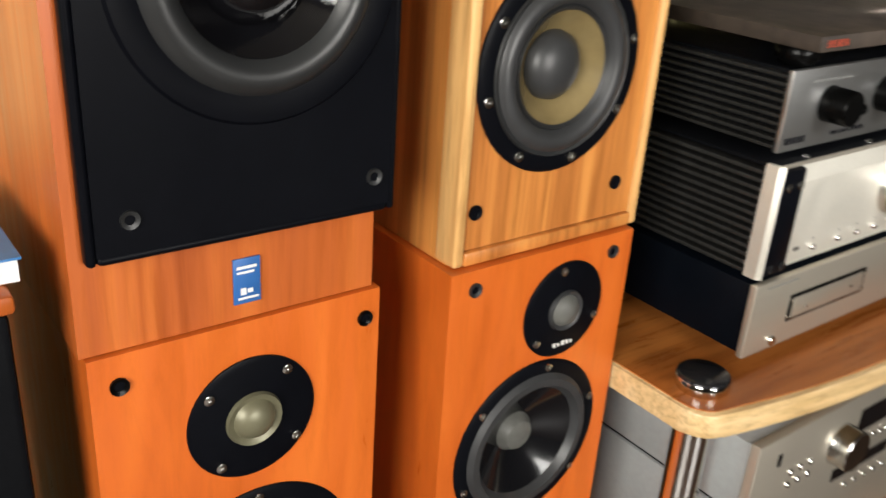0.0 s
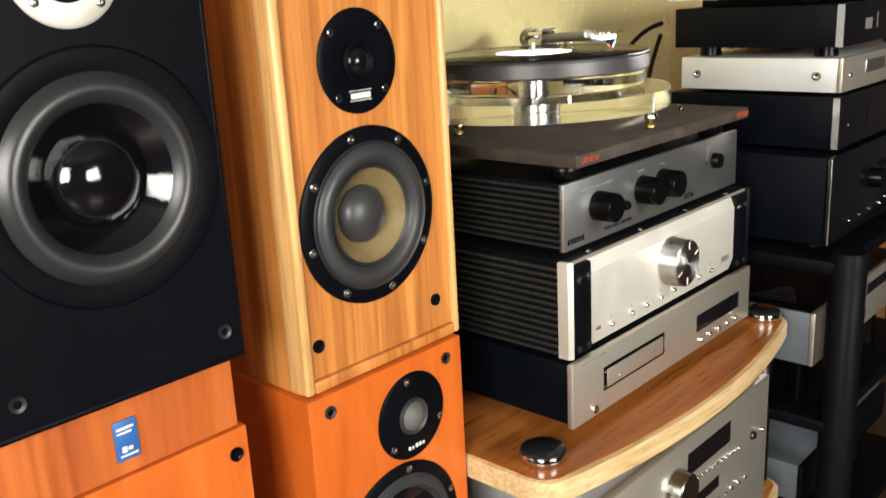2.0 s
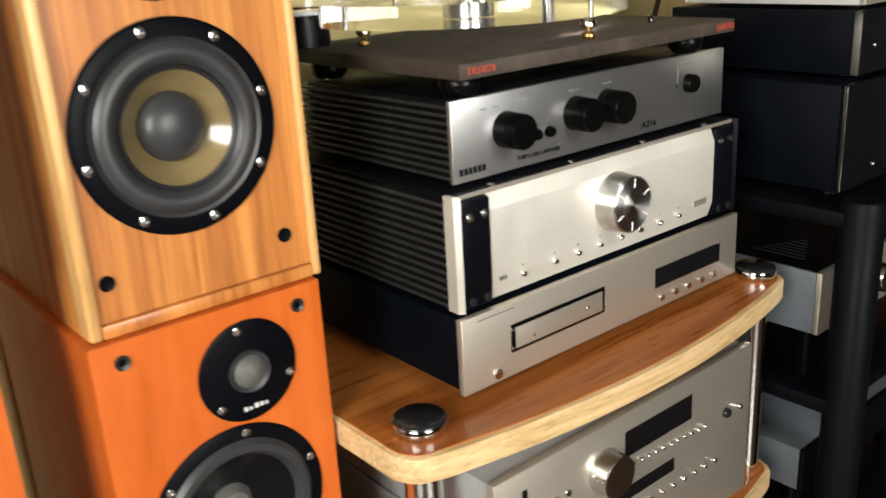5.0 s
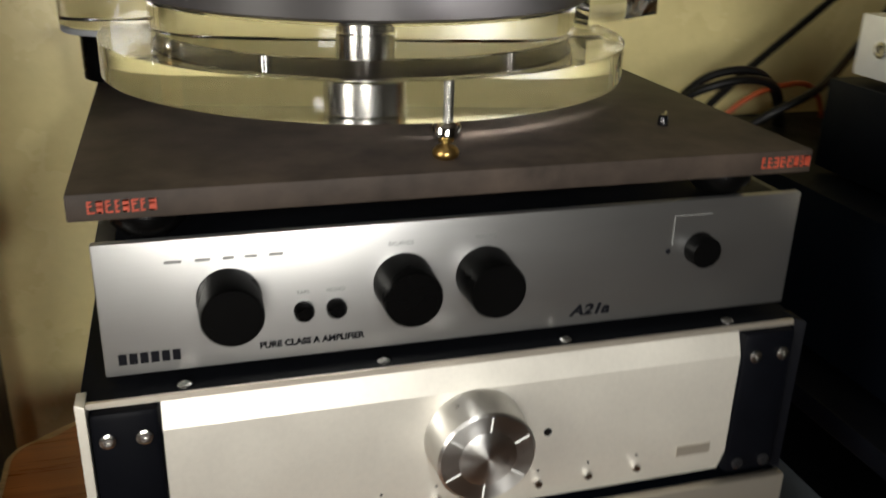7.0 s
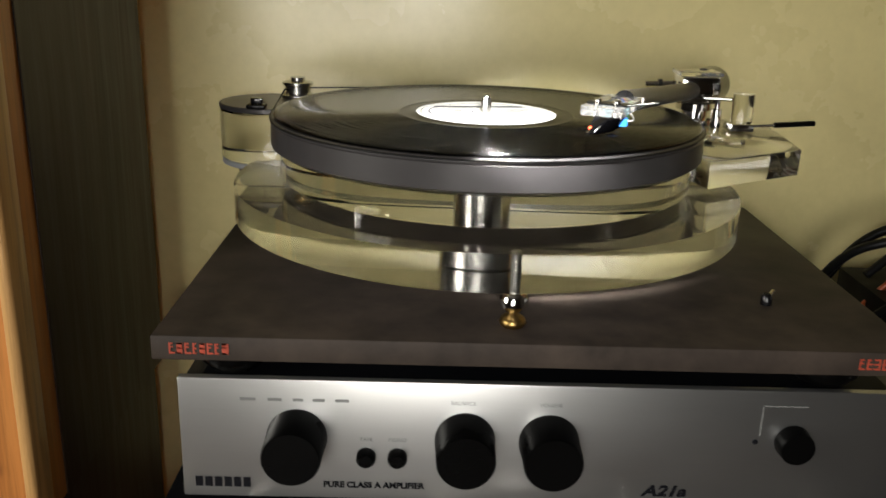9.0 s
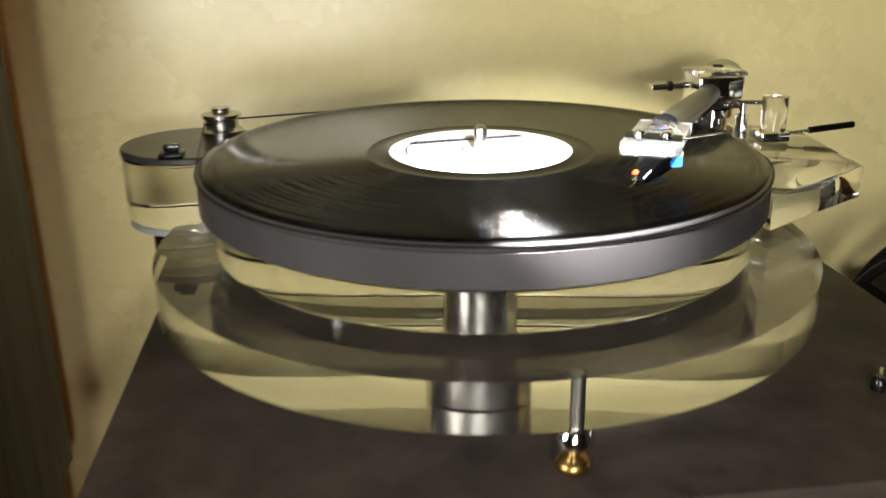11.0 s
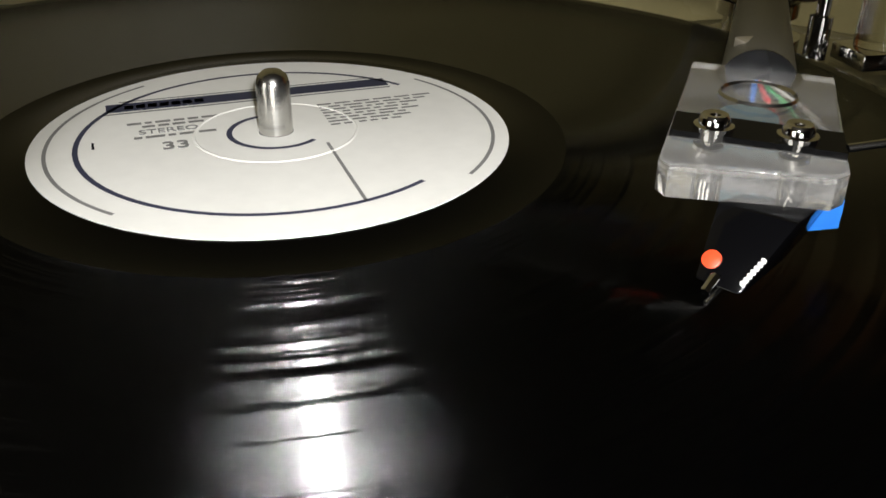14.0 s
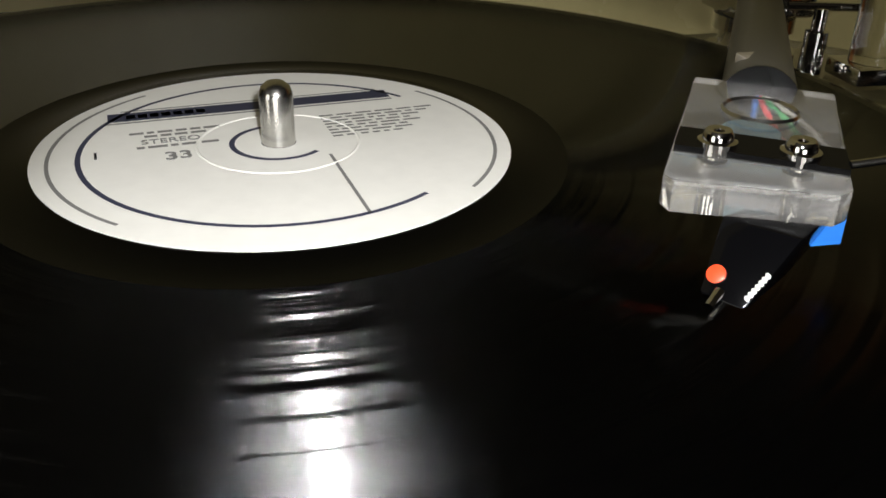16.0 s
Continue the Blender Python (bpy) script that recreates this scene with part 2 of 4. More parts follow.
BRASS = plain("worn_brass", (0.55, 0.36, 0.12), 0.26, 1.0, vary=0.3, scale=40)
SILVER = brushed("champagne_silver_panel", (0.60, 0.55, 0.46), 0.40, (1, 50, 50), 0.75)
SILVER_BRIGHT = plain("bead_blasted_silver", (0.72, 0.69, 0.61), 0.45, 0.5, vary=0.05, scale=300)
BRUSHED = brushed("brushed_aluminium", (0.52, 0.52, 0.505), 0.36, (2, 240, 240), 0.95)
TURNED = turned("turned_aluminium", (0.70, 0.69, 0.66), 0.32, "Y")
SIDE_GREY = plain("grey_painted_steel", (0.36, 0.37, 0.37), 0.5, 0.2, vary=0.08, scale=150)
WHITE_STEEL = plain("pale_silver_steel", (0.68, 0.69, 0.68), 0.4, 0.4, vary=0.06, scale=150)
BLUE_GREY = plain("blue_grey_steel", (0.14, 0.16, 0.18), 0.45, 0.2, vary=0.1, scale=150)
HEATSINK = plain("black_anodised_fin", (0.045, 0.044, 0.042), 0.38, 0.4, vary=0.3, scale=80, Specular_IOR_Level=0.25)
SLATE = plain("brown_grey_dusty_board", (0.060, 0.044, 0.033), 0.65, vary=0.6, scale=30, bump=0.05, Specular_IOR_Level=0.3)
ORANGE_INK = plain("orange_red_ink", (0.42, 0.055, 0.022), 0.6, vary=0.2)
DARK_INK = plain("black_ink", (0.006, 0.006, 0.008), 0.8, vary=0.1, Specular_IOR_Level=0.1)
NAVY_INK = plain("navy_ink", (0.03, 0.035, 0.07), 0.6, vary=0.1)
GREY_INK = plain("grey_ink", (0.20, 0.20, 0.19), 0.6, vary=0.1)
WHITE_INK = plain("white_ink", (0.75, 0.75, 0.72), 0.6, vary=0.05)
BLUE_INK = plain("blue_badge_ink", (0.025, 0.12, 0.36), 0.4, vary=0.1)
LABEL_PAPER = plain("cream_label_paper", (0.83, 0.82, 0.77), 0.6, vary=0.04, scale=200)
BLACK_GLASS = plain("black_display_glass", (0.006, 0.006, 0.007), 0.08, vary=0.1)
PLATTER = plain("charcoal_platter", (0.060, 0.056, 0.056), 0.33, 0.3, vary=0.12, scale=40)
CARTRIDGE = plain("black_glossy_plastic", (0.0015, 0.0015, 0.0018), 0.12, vary=0.1, Specular_IOR_Level=0.3)
RED_DOT = plain("orange_red_enamel", (0.72, 0.055, 0.015), 0.4, vary=0.05)
BLUE_TAG = plain("blue_plastic", (0.02, 0.14, 0.50), 0.4, vary=0.05)
GREEN_WIRE = plain("green_wire", (0.05, 0.32, 0.12), 0.4, vary=0.05)
WHITE_WIRE = plain("white_wire", (0.75, 0.72, 0.68), 0.4, vary=0.05)
RED_WIRE = plain("red_wire", (0.55, 0.04, 0.05), 0.4, vary=0.05)
CABLE = plain("black_cable_sleeve", (0.005, 0.005, 0.005), 0.45, vary=0.2, Specular_IOR_Level=0.2)
ORANGE_CABLE = plain("orange_cable", (0.45, 0.085, 0.02), 0.45, vary=0.1)
ARM_TUBE = plain("smoked_arm_tube", (0.10, 0.096, 0.088), 0.32, 0.15, vary=0.2, scale=60)
BOOK_BLUE = plain("blue_magazine_cover", (0.05, 0.20, 0.48), 0.35, vary=0.4, scale=25)
PAPER = plain("white_paper_edge", (0.72, 0.72, 0.70), 0.7, vary=0.1)


def acrylic(name, tint, rough=0.0):
    g = Mat(name, tint, rough, Transmission_Weight=1.0, IOR=1.49)
    g.grey(g.noise(9), rough, rough + 0.004)
    return g.m


ACRYLIC = acrylic("clear_acrylic", (0.97, 0.97, 0.93))
CLOUDY = plain("clear_acrylic_scuffed", (0.92, 0.91, 0.88), 0.07, vary=0.12, scale=160, bump=0.3, Transmission_Weight=0.93, IOR=1.49)


def vinyl():
    """Black vinyl whose groove walls lean in and out along the radius, in bands of differing depth."""
    v = Mat("black_vinyl", (0.0002, 0.0002, 0.00022), 0.1, Specular_IOR_Level=0.2)
    co = v.node("ShaderNodeTexCoord")

    def vec(op, a, b=None, value=None):
        n = v.node("ShaderNodeVectorMath")
        n.operation = op
        v.link(a, n.inputs[0])
        if b is not None:
            v.link(b, n.inputs[1])
        if value is not None:
            n.inputs["Scale"].default_value = value
        return n

    def sums(op, a, b):
        n = v.node("ShaderNodeMath")
        n.operation = op
        for k, q in enumerate((a, b)):
            if isinstance(q, float):
                n.inputs[k].default_value = q
            else:
                v.link(q, n.inputs[k])
        return n.outputs[0]

    radius = vec("LENGTH", co.outputs["Object"]).outputs["Value"]
    outward = vec("NORMALIZE", co.outputs["Object"]).outputs["Vector"]
    bands = v.node("ShaderNodeTexNoise", Scale=1.0, Detail=4.0, Roughness=0.7)
    bands.noise_dimensions = "1D"
    v.link(sums("MULTIPLY", radius, 300.0), bands.inputs["W"])
    depth = v.grey(bands.outputs["Fac"], 0.75, 1.15, None, 0.36, 0.6)
    fine = v.node("ShaderNodeTexWhiteNoise")
    fine.noise_dimensions = "3D"
    v.link(vec("SCALE", co.outputs["Object"], value=90000.0).outputs["Vector"], fine.inputs["Vector"])
    split = v.node("ShaderNodeSeparateColor")
    v.link(fine.outputs["Color"], split.inputs[0])
    wall_of_groove = sums("SUBTRACT", sums("GREATER_THAN", split.outputs[0], 0.05), sums("MULTIPLY", sums("GREATER_THAN", split.outputs[0], 0.95), 2.0))
    slope = sums("MULTIPLY", sums("ADD", sums("MULTIPLY", split.outputs[1], 0.45), 0.9), depth)
    lean = sums("MULTIPLY", wall_of_groove, slope)
    sc = vec("SCALE", outward)
    v.link(lean, sc.inputs["Scale"])
    geo = v.node("ShaderNodeNewGeometry")
    # a little unevenness along the groove spreads the sheen sideways
    tangent = v.node("ShaderNodeVectorMath")
    tangent.operation = "CROSS_PRODUCT"
    v.link(outward, tangent.inputs[0])
    tangent.inputs[1].default_value = (0, 0, 1)
    across = v.node("ShaderNodeTexWhiteNoise")
    v.link(vec("SCALE", co.outputs["Object"], value=71000.0).outputs["Vector"], across.inputs["Vector"])
    thirds = v.node("ShaderNodeSeparateColor")
    v.link(across.outputs["Color"], thirds.inputs[0])
    a3 = sums("SUBTRACT", thirds.outputs[0], 0.5)
    sway = sums("MULTIPLY", sums("MULTIPLY", a3, 0.9), sums("MULTIPLY", thirds.outputs[1], thirds.outputs[2]))
    tn = vec("SCALE", tangent.outputs["Vector"])
    v.link(sums("MULTIPLY", sway, depth), tn.inputs["Scale"])
    both = vec("ADD", sc.outputs["Vector"], tn.outputs["Vector"])
    tilted = vec("NORMALIZE", vec("ADD", geo.outputs["Normal"], both.outputs["Vector"]).outputs["Vector"])
    v.link(tilted.outputs["Vector"], v.b.inputs["Normal"])
    return v.m


VINYL = vinyl()
RUNOUT = plain("smooth_vinyl_runout", (0.0006, 0.0006, 0.0006), 0.2, vary=0.1, Specular_IOR_Level=0.08)

# ---- the room ----
structure("floor", box(-2.6, 2.8, -2.9, 0.45, -0.1, 0.0), FLOOR, "brown wooden floor under the hi-fi racks", "floor")
# out of view; its dark colour holds back bounced light
structure("ceiling", box(-2.6, 2.8, -2.9, 0.45, 2.5, 2.6), UNSEEN_DARK, "unseen ceiling kept dark to dim reflections", "ceiling")
structure("wall_north", box(-2.6, 2.8, 0.45, 0.6, -0.1, 2.6), WALL, "pale yellow satin-painted wall behind the hi-fi", "wall")
# the remaining walls are unseen and dark, to return little light
structure("wall_east", box(2.8, 2.95, -2.9, 0.6, -0.1, 2.6), ROOM_DARK, "unseen side wall kept dark brown to cut bounced light", "wall")
# the wall behind, with an opening added for the fill lamp, and the west wall with one window opening
WY0, WY1, WZ0, WZ1 = -1.85, -0.65, 1.0, 2.2
DX0, DX1, DZ0, DZ1 = -0.95, 0.25, 0.85, 1.85
sw = bmesh.new()
for a in ((-2.6, DX0, -0.1, 2.6), (DX1, 2.8, -0.1, 2.6), (DX0, DX1, DZ1, 2.6), (DX0, DX1, -0.1, DZ0)):
    box(a[0], a[1], -3.0, -2.9, a[2], a[3], bm=sw)
structure("wall_south", sw, ROOM_DARK, "unseen wall kept dark brown to cut bounced light, with an opening", "wall")
ws = bmesh.new()
for a in ((-2.9, WY0, -0.1, 2.6), (WY1, 0.6, -0.1, 2.6), (WY0, WY1, -0.1, WZ0), (WY0, WY1, WZ1, 2.6)):
    box(-2.75, -2.6, a[0], a[1], a[2], a[3], bm=ws)
structure("wall_west", ws, ROOM_DARK, "unseen wall kept dark brown to cut bounced light, with an opening", "wall")
win = structure("window_1", box(-2.71, -2.65, WY0, WY1, WZ1 - 0.05, WZ1), UNSEEN_DARK, "dark-framed window that lets in daylight", "window")
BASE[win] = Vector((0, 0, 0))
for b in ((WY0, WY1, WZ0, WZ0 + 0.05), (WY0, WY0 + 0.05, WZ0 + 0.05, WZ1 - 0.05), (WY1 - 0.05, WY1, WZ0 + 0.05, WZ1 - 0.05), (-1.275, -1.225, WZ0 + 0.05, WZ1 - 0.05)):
    part("window_frame", box(-2.71, -2.65, b[0], b[1], b[2], b[3]), UNSEEN_DARK, win)


# made-up frame round the added fill lamp, out of view
win = structure("added_fill_opening", box(DX0, DX1, -2.97, -2.92, DZ1 - 0.05, DZ1), UNSEEN_DARK, "made-up wide opening round the added fill light behind the viewer", "window")
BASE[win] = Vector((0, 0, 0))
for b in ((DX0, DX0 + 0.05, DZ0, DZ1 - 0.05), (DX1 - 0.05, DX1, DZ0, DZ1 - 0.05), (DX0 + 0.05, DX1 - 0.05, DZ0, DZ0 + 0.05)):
    part("window_frame", box(b[0], b[1], -2.97, -2.92, b[2], b[3]), UNSEEN_DARK, win)


# ---- loudspeakers ----
def screw(x, y, z, r, parent, mat=STEEL, d=0.0015):
    return part("screw", lathe((x, y, z), [(0, 0), (r, 0), (r, d * 0.7), (r * 0.7, d), (r * 0.35, d), (r * 0.3, d * 0.4), (0, d * 0.4)], "-y", 14), mat, parent)


def plug(x, y, z, parent, r=0.0065, mat=BLACK_PLASTIC):
    p = part("grille_socket", lathe((x, y, z), [(r * 0.55, -0.006), (r * 0.55, 0.001), (r, 0.002), (r, 0), (r, -0.006)], "-y", 20), mat, parent)
    part("socket_bore", lathe((x, y, z), [(0, 0.0005), (r * 0.55, 0.0005)], "-y", 16), BLACK_SATIN, p)
    return p


def driver(name, x, y, z, rings, parent, screws=0, rs=0.0, screw_r=0.0045, turn=0.0, label=""):
    """A drive unit: rings are (part, material, profile of (radius, forward)); the first is its mounting plate."""
    top = None
    for nm, mat, prof in rings:
        ob = part(nm if top else name, lathe((x, y, z), prof, "-y", 56), mat, top or parent, label if not top else "")
        top = top or ob
    for i in range(screws):
        a = turn + 2 * math.pi * i / screws
        screw(x + rs * math.cos(a), y - rings[0][2][1][1] - 0.0002, z + rs * math.sin(a), screw_r, top)
    return top


# added thin dark sheet: the unlit look of a cabinet side, as colour
def side_shade(t, x, y0, y1, z0, z1):
    part("side_shade", box(x, x + 0.0015, y0, y1, z0, z1, 0.0004, 1), SHADE_BROWN, t, "thin dark sheet that paints the cabinet side as shaded")


def speaker_wide_lower():
    t = thing("loudspeaker", (-0.51, 0.2, 0), "orange cherry-veneered floorstanding loudspeaker with black drivers", "loudspeaker")
    y = 0.058
    part("cabinet", holed_box(-0.618, -0.400, y, 0.36, 0.0, 0.891, [(-0.507, 0.66, 0.07)], 0.04), CHERRY, t)
    driver("tweeter", -0.507, y, 0.812, [("plate", BLACK_SATIN, [(0, 0.001), (0.046, 0.003), (0.05, 0.0015), (0.05, 0)]),
           ("dome_ring", DOME_OLIVE, [(0.022, 0.003), (0.021, 0.006), (0.017, 0.0045), (0.016, 0.004)]),
           ("dome", DOME_OLIVE, [(0.0165, 0.004), (0.013, 0.009), (0.007, 0.012), (0, 0.013)])], t, 4, 0.043, 0.004, 0.9, "round black tweeter plate with an olive dome")
    driver("woofer", -0.507, y, 0.66, [("plate", BLACK_SATIN, [(0.06, 0.002), (0.083, 0.003), (0.086, 0.001), (0.086, 0)]),
           ("surround", RUBBER, [(0.073, 0.002), (0.068, 0.007), (0.06, 0.007), (0.056, 0.0)]),
           ("cone", BLACK_GLOSS, [(0.056, 0.0), (0.03, -0.012), (0.018, -0.018)]), ("dust_cap", DOME_GREY, [(0.02, -0.018), (0.013, -0.011), (0, -0.008)])],
           t, 6, 0.079, 0.004, 0.5)
    for px in (-0.599, -0.413):
        plug(px, y, 0.868, t)
    return t


def speaker_wide_upper():
    t = thing("loudspeaker", (-0.51, 0.2, 0.892), "large cherry loudspeaker with black front baffle and glossy black woofer", "loudspeaker")
    part("cabinet", holed_box(-0.621, -0.405, 0.0625, 0.36, 0.892, 1.36, [(-0.497, 1.129, 0.08), (-0.504, 1.277, 0.03)], 0.04), CHERRY_DARK, t)
    part("front_baffle", holed_box(-0.607, -0.401, 0.050, 0.062, 0.963, 1.36, [(-0.497, 1.129, 0.079), (-0.504, 1.277, 0.024)], 0.0119, False), BLACK_SATIN, t, "black lacquered front baffle with rounded edges")
    y = 0.0498
    for b in ((-0.613, -0.6065, 0.957, 1.36), (-0.4015, -0.395, 0.957, 1.36), (-0.6065, -0.4015, 0.957, 0.9635)):
        part("baffle_edge", box(b[0], b[1], 0.0505, 0.062, b[2], b[3], 0.003, 3), BLACK_SATIN, t)
    driver("woofer", -0.497, y, 1.129, [("plate", BLACK_SATIN, [(0.074, 0.0005), (0.084, 0.003), (0.094, 0.0022), (0.096, 0)]),
           ("surround", RUBBER_GREY, [(0.078, 0.001), (0.072, 0.008), (0.066, 0.010), (0.06, 0.008), (0.055, 0.001)]),
           ("cone", LACQUER, [(0.056, 0.001), (0.045, -0.010), (0.036, -0.016)]),
           ("dust_cap", LACQUER, [(0.0375, -0.015), (0.034, -0.006), (0.024, 0.002), (0.012, 0.006), (0, 0.007)])], t, label="large woofer with a shiny black cone and dome")
    driver("tweeter", -0.504, y, 1.277, [("plate", SILVER_BRIGHT, [(0.022, 0.002), (0.038, 0.003), (0.041, 0.001), (0.041, 0)]),
           ("horn", BLACK_GLOSS, [(0.024, 0.003), (0.02, 0.001), (0.016, 0.0)]), ("dome", BLACK_GLOSS, [(0.018, 0.0), (0.014, 0.007), (0, 0.011)])],
           t, 4, 0.033, 0.0035, 0.75, "silver tweeter ring with a black dome")
    for px in (-0.586, -0.4145):
        plug(px, y, 0.985, t, 0.006, RUBBER_GREY)
    bd = part("badge", box(-0.517, -0.497, 0.0605, 0.0622, 0.904, 0.938, 0.0005), BLUE_INK, t, "small blue rectangular badge with white marks")
    for bx in ((-0.5145, -0.5, 0.9305, 0.9325), (-0.5145, -0.502, 0.927, 0.9285), (-0.512, -0.508, 0.911, 0.916), (-0.507, -0.503, 0.912, 0.915), (-0.514, -0.499, 0.9075, 0.909)):
        part("badge_mark", box(bx[0], bx[1], 0.0600, 0.0604, bx[2], bx[3]), WHITE_INK, bd)
    return t


def speaker_slim_lower():
    t = thing("loudspeaker", (-0.23, 0.2, 0), "slim orange cherry floorstanding loudspeaker with black drivers", "loudspeaker")
    y = 0.050
    part("cabinet", holed_box(-0.337, -0.126, y, 0.34, 0.0, 0.888, [(-0.232, 0.690, 0.07)], 0.04), CHERRY, t)
    driver("tweeter", -0.206, y, 0.825, [("plate", BLACK_SATIN, [(0, 0.001), (0.044, 0.003), (0.0475, 0.0015), (0.0475, 0)]),
           ("dome_ring", RUBBER, [(0.020, 0.003), (0.019, 0.006), (0.015, 0.004)]), ("dome", DOME_GREY, [(0.0155, 0.004), (0.012, 0.009), (0, 0.0125)])],
           t, 3, 0.041, 0.004, 1.75, "round black tweeter plate with grey dome")
    for i, w in enumerate((0.004, 0.003, 0.0045, 0.004, 0.003)):
        part("maker_mark", box(-0.216 + i * 0.0052, -0.216 + i * 0.0052 + w * 0.8, y - 0.0037, y - 0.0031, 0.7885, 0.7885 + w), WHITE_INK, t)
    driver("woofer", -0.232, y, 0.690, [("plate", BLACK_SATIN, [(0.06, 0.002), (0.084, 0.003), (0.087, 0.001), (0.087, 0)]),
           ("surround", RUBBER, [(0.074, 0.002), (0.069, 0.007), (0.062, 0.007), (0.057, 0.0)]),
           ("cone", BLACK_GLOSS, [(0.057, 0.0), (0.034, -0.014), (0.018, -0.020)]), ("dust_cap", DOME_GREY, [(0.021, -0.019), (0.015, -0.01), (0, -0.006)])],
           t, 6, 0.080, 0.004, 0.35)
    for px in (-0.312, -0.1505):
        plug(px, y, 0.870, t, 0.0065, RUBBER_GREY)
    side_shade(t, -0.1258, y + 0.05, 0.338, 0.01, 0.8878)
    return t


def speaker_slim_upper():
    t = thing("loudspeaker", (-0.224, 0.2, 0.889), "teak-veneered bookshelf loudspeaker with pale lipped edges", "loudspeaker")
    y = 0.062
    x0, x1, z0, z1 = -0.330, -0.117, 0.889, 1.31
    part("cabinet", holed_box(x0, x1, y + 0.005, 0.34, z0, z1, [(-0.232, 1.044, 0.069)], 0.04), WALNUT, t)
    part("baffle", holed_box(x0 + 0.0105, x1 - 0.0085, y, y + 0.0045, z0 + 0.0125, z1 - 0.012, [(-0.232, 1.044, 0.069), (-0.233, 1.190, 0.02)], 0.0044, False), WALNUT, t)
    for b in ((x0 - 0.0005, x0 + 0.010, z0 - 0.0, z1), (x1 - 0.008, x1 + 0.0005, z0, z1)):
        part("edge_lipping", box(b[0], b[1], y - 0.005, y + 0.022, b[2], b[3], 0.003, 3), LIPPING, t, "pale rounded hardwood edge")
    for b in ((z0, z0 + 0.012), (z1 - 0.012, z1)):
        part("edge_lipping", box(x0 + 0.010, x1 - 0.008, y - 0.005, y + 0.003, b[0], b[1], 0.002, 2), WALNUT, t)
    driver("tweeter", -0.233, y, 1.190, [("plate", BLACK_SATIN, [(0, 0.0), (0.03, 0.0015), (0.044, 0.003), (0.048, 0.0015), (0.048, 0)]),
           ("horn", BLACK_SATIN, [(0.019, 0.003), (0.016, 0.005), (0.012, 0.0025)]), ("dome", BLACK_GLOSS, [(0.0125, 0.003), (0.009, 0.007), (0, 0.009)])],
           t, 4, 0.0415, 0.004, 0.85, "round black tweeter plate with small dome")
    part("maker_mark", box(-0.246, -0.222, y - 0.0034, y - 0.0028, 1.1565, 1.1615), WHITE_INK, t)
    for zz in (1.1545, 1.1635):
        part("maker_mark", box(-0.248, -0.220, y - 0.0034, y - 0.0028, zz, zz + 0.0006), WHITE_INK, t)
    driver("woofer", -0.232, y, 1.044, [("plate", BLACK_SATIN, [(0.066, 0.002), (0.083, 0.004), (0.0865, 0.002), (0.0865, 0)]),
           ("rim", RUBBER_GREY, [(0.0725, 0.004), (0.0715, 0.006), (0.0685, 0.005)]),
           ("surround", RUBBER, [(0.070, 0.003), (0.066, 0.008), (0.060, 0.010), (0.054, 0.008), (0.050, 0.002)]),
           ("surround_ring", RUBBER_GREY, [(0.051, 0.002), (0.049, 0.005), (0.046, 0.003)]),
           ("cone", GOLD_CONE, [(0.047, 0.003), (0.036, -0.008), (0.022, -0.018)]),
           ("dust_cap", RUBBER, [(0.0285, -0.013), (0.0275, -0.007), (0.020, 0.0005), (0.010, 0.0035), (0, 0.0045)])], t, 8, 0.0785, 0.0045, 0.25,
           "black-framed woofer with a translucent yellowish cone")
    for px, pz in ((-0.309, 0.9335), (-0.1485, 0.9335), (-0.309, 1.266), (-0.156, 1.266)):
        plug(px, y, pz, t, 0.0065, BLACK_SATIN)
    side_shade(t, x1 + 0.0003, y + 0.04, 0.338, z0 + 0.0002, z1 - 0.003)
    return t


speaker_wide_lower()
speaker_wide_upper()
speaker_slim_lower()
speaker_slim_upper()


def left_corner():
    t = thing("black_loudspeaker", (-0.8, 0.1, 0), "black-painted box loudspeaker with a wooden top board", "loudspeaker")
    part("cabinet", box(-0.95, -0.657, 0.055, 0.3, 0.0, 0.938, 0.006), BLACK_STEEL, t)
    part("top_board", box(-0.955, -0.654, 0.050, 0.3, 0.939, 0.951, 0.003), CHERRY_DARK, t, "brown wooden top board")
    m = thing("magazine", (-0.76, 0.1, 0.952), "blue-covered magazine lying on the black speaker", "magazine")
    part("pages", box(-0.87, -0.647, 0.066, 0.20, 0.952, 0.966), PAPER, m)
    part("cover", box(-0.872, -0.645, 0.064, 0.20, 0.9665, 0.968), BOOK_BLUE, m, "glossy blue cover")


left_corner()


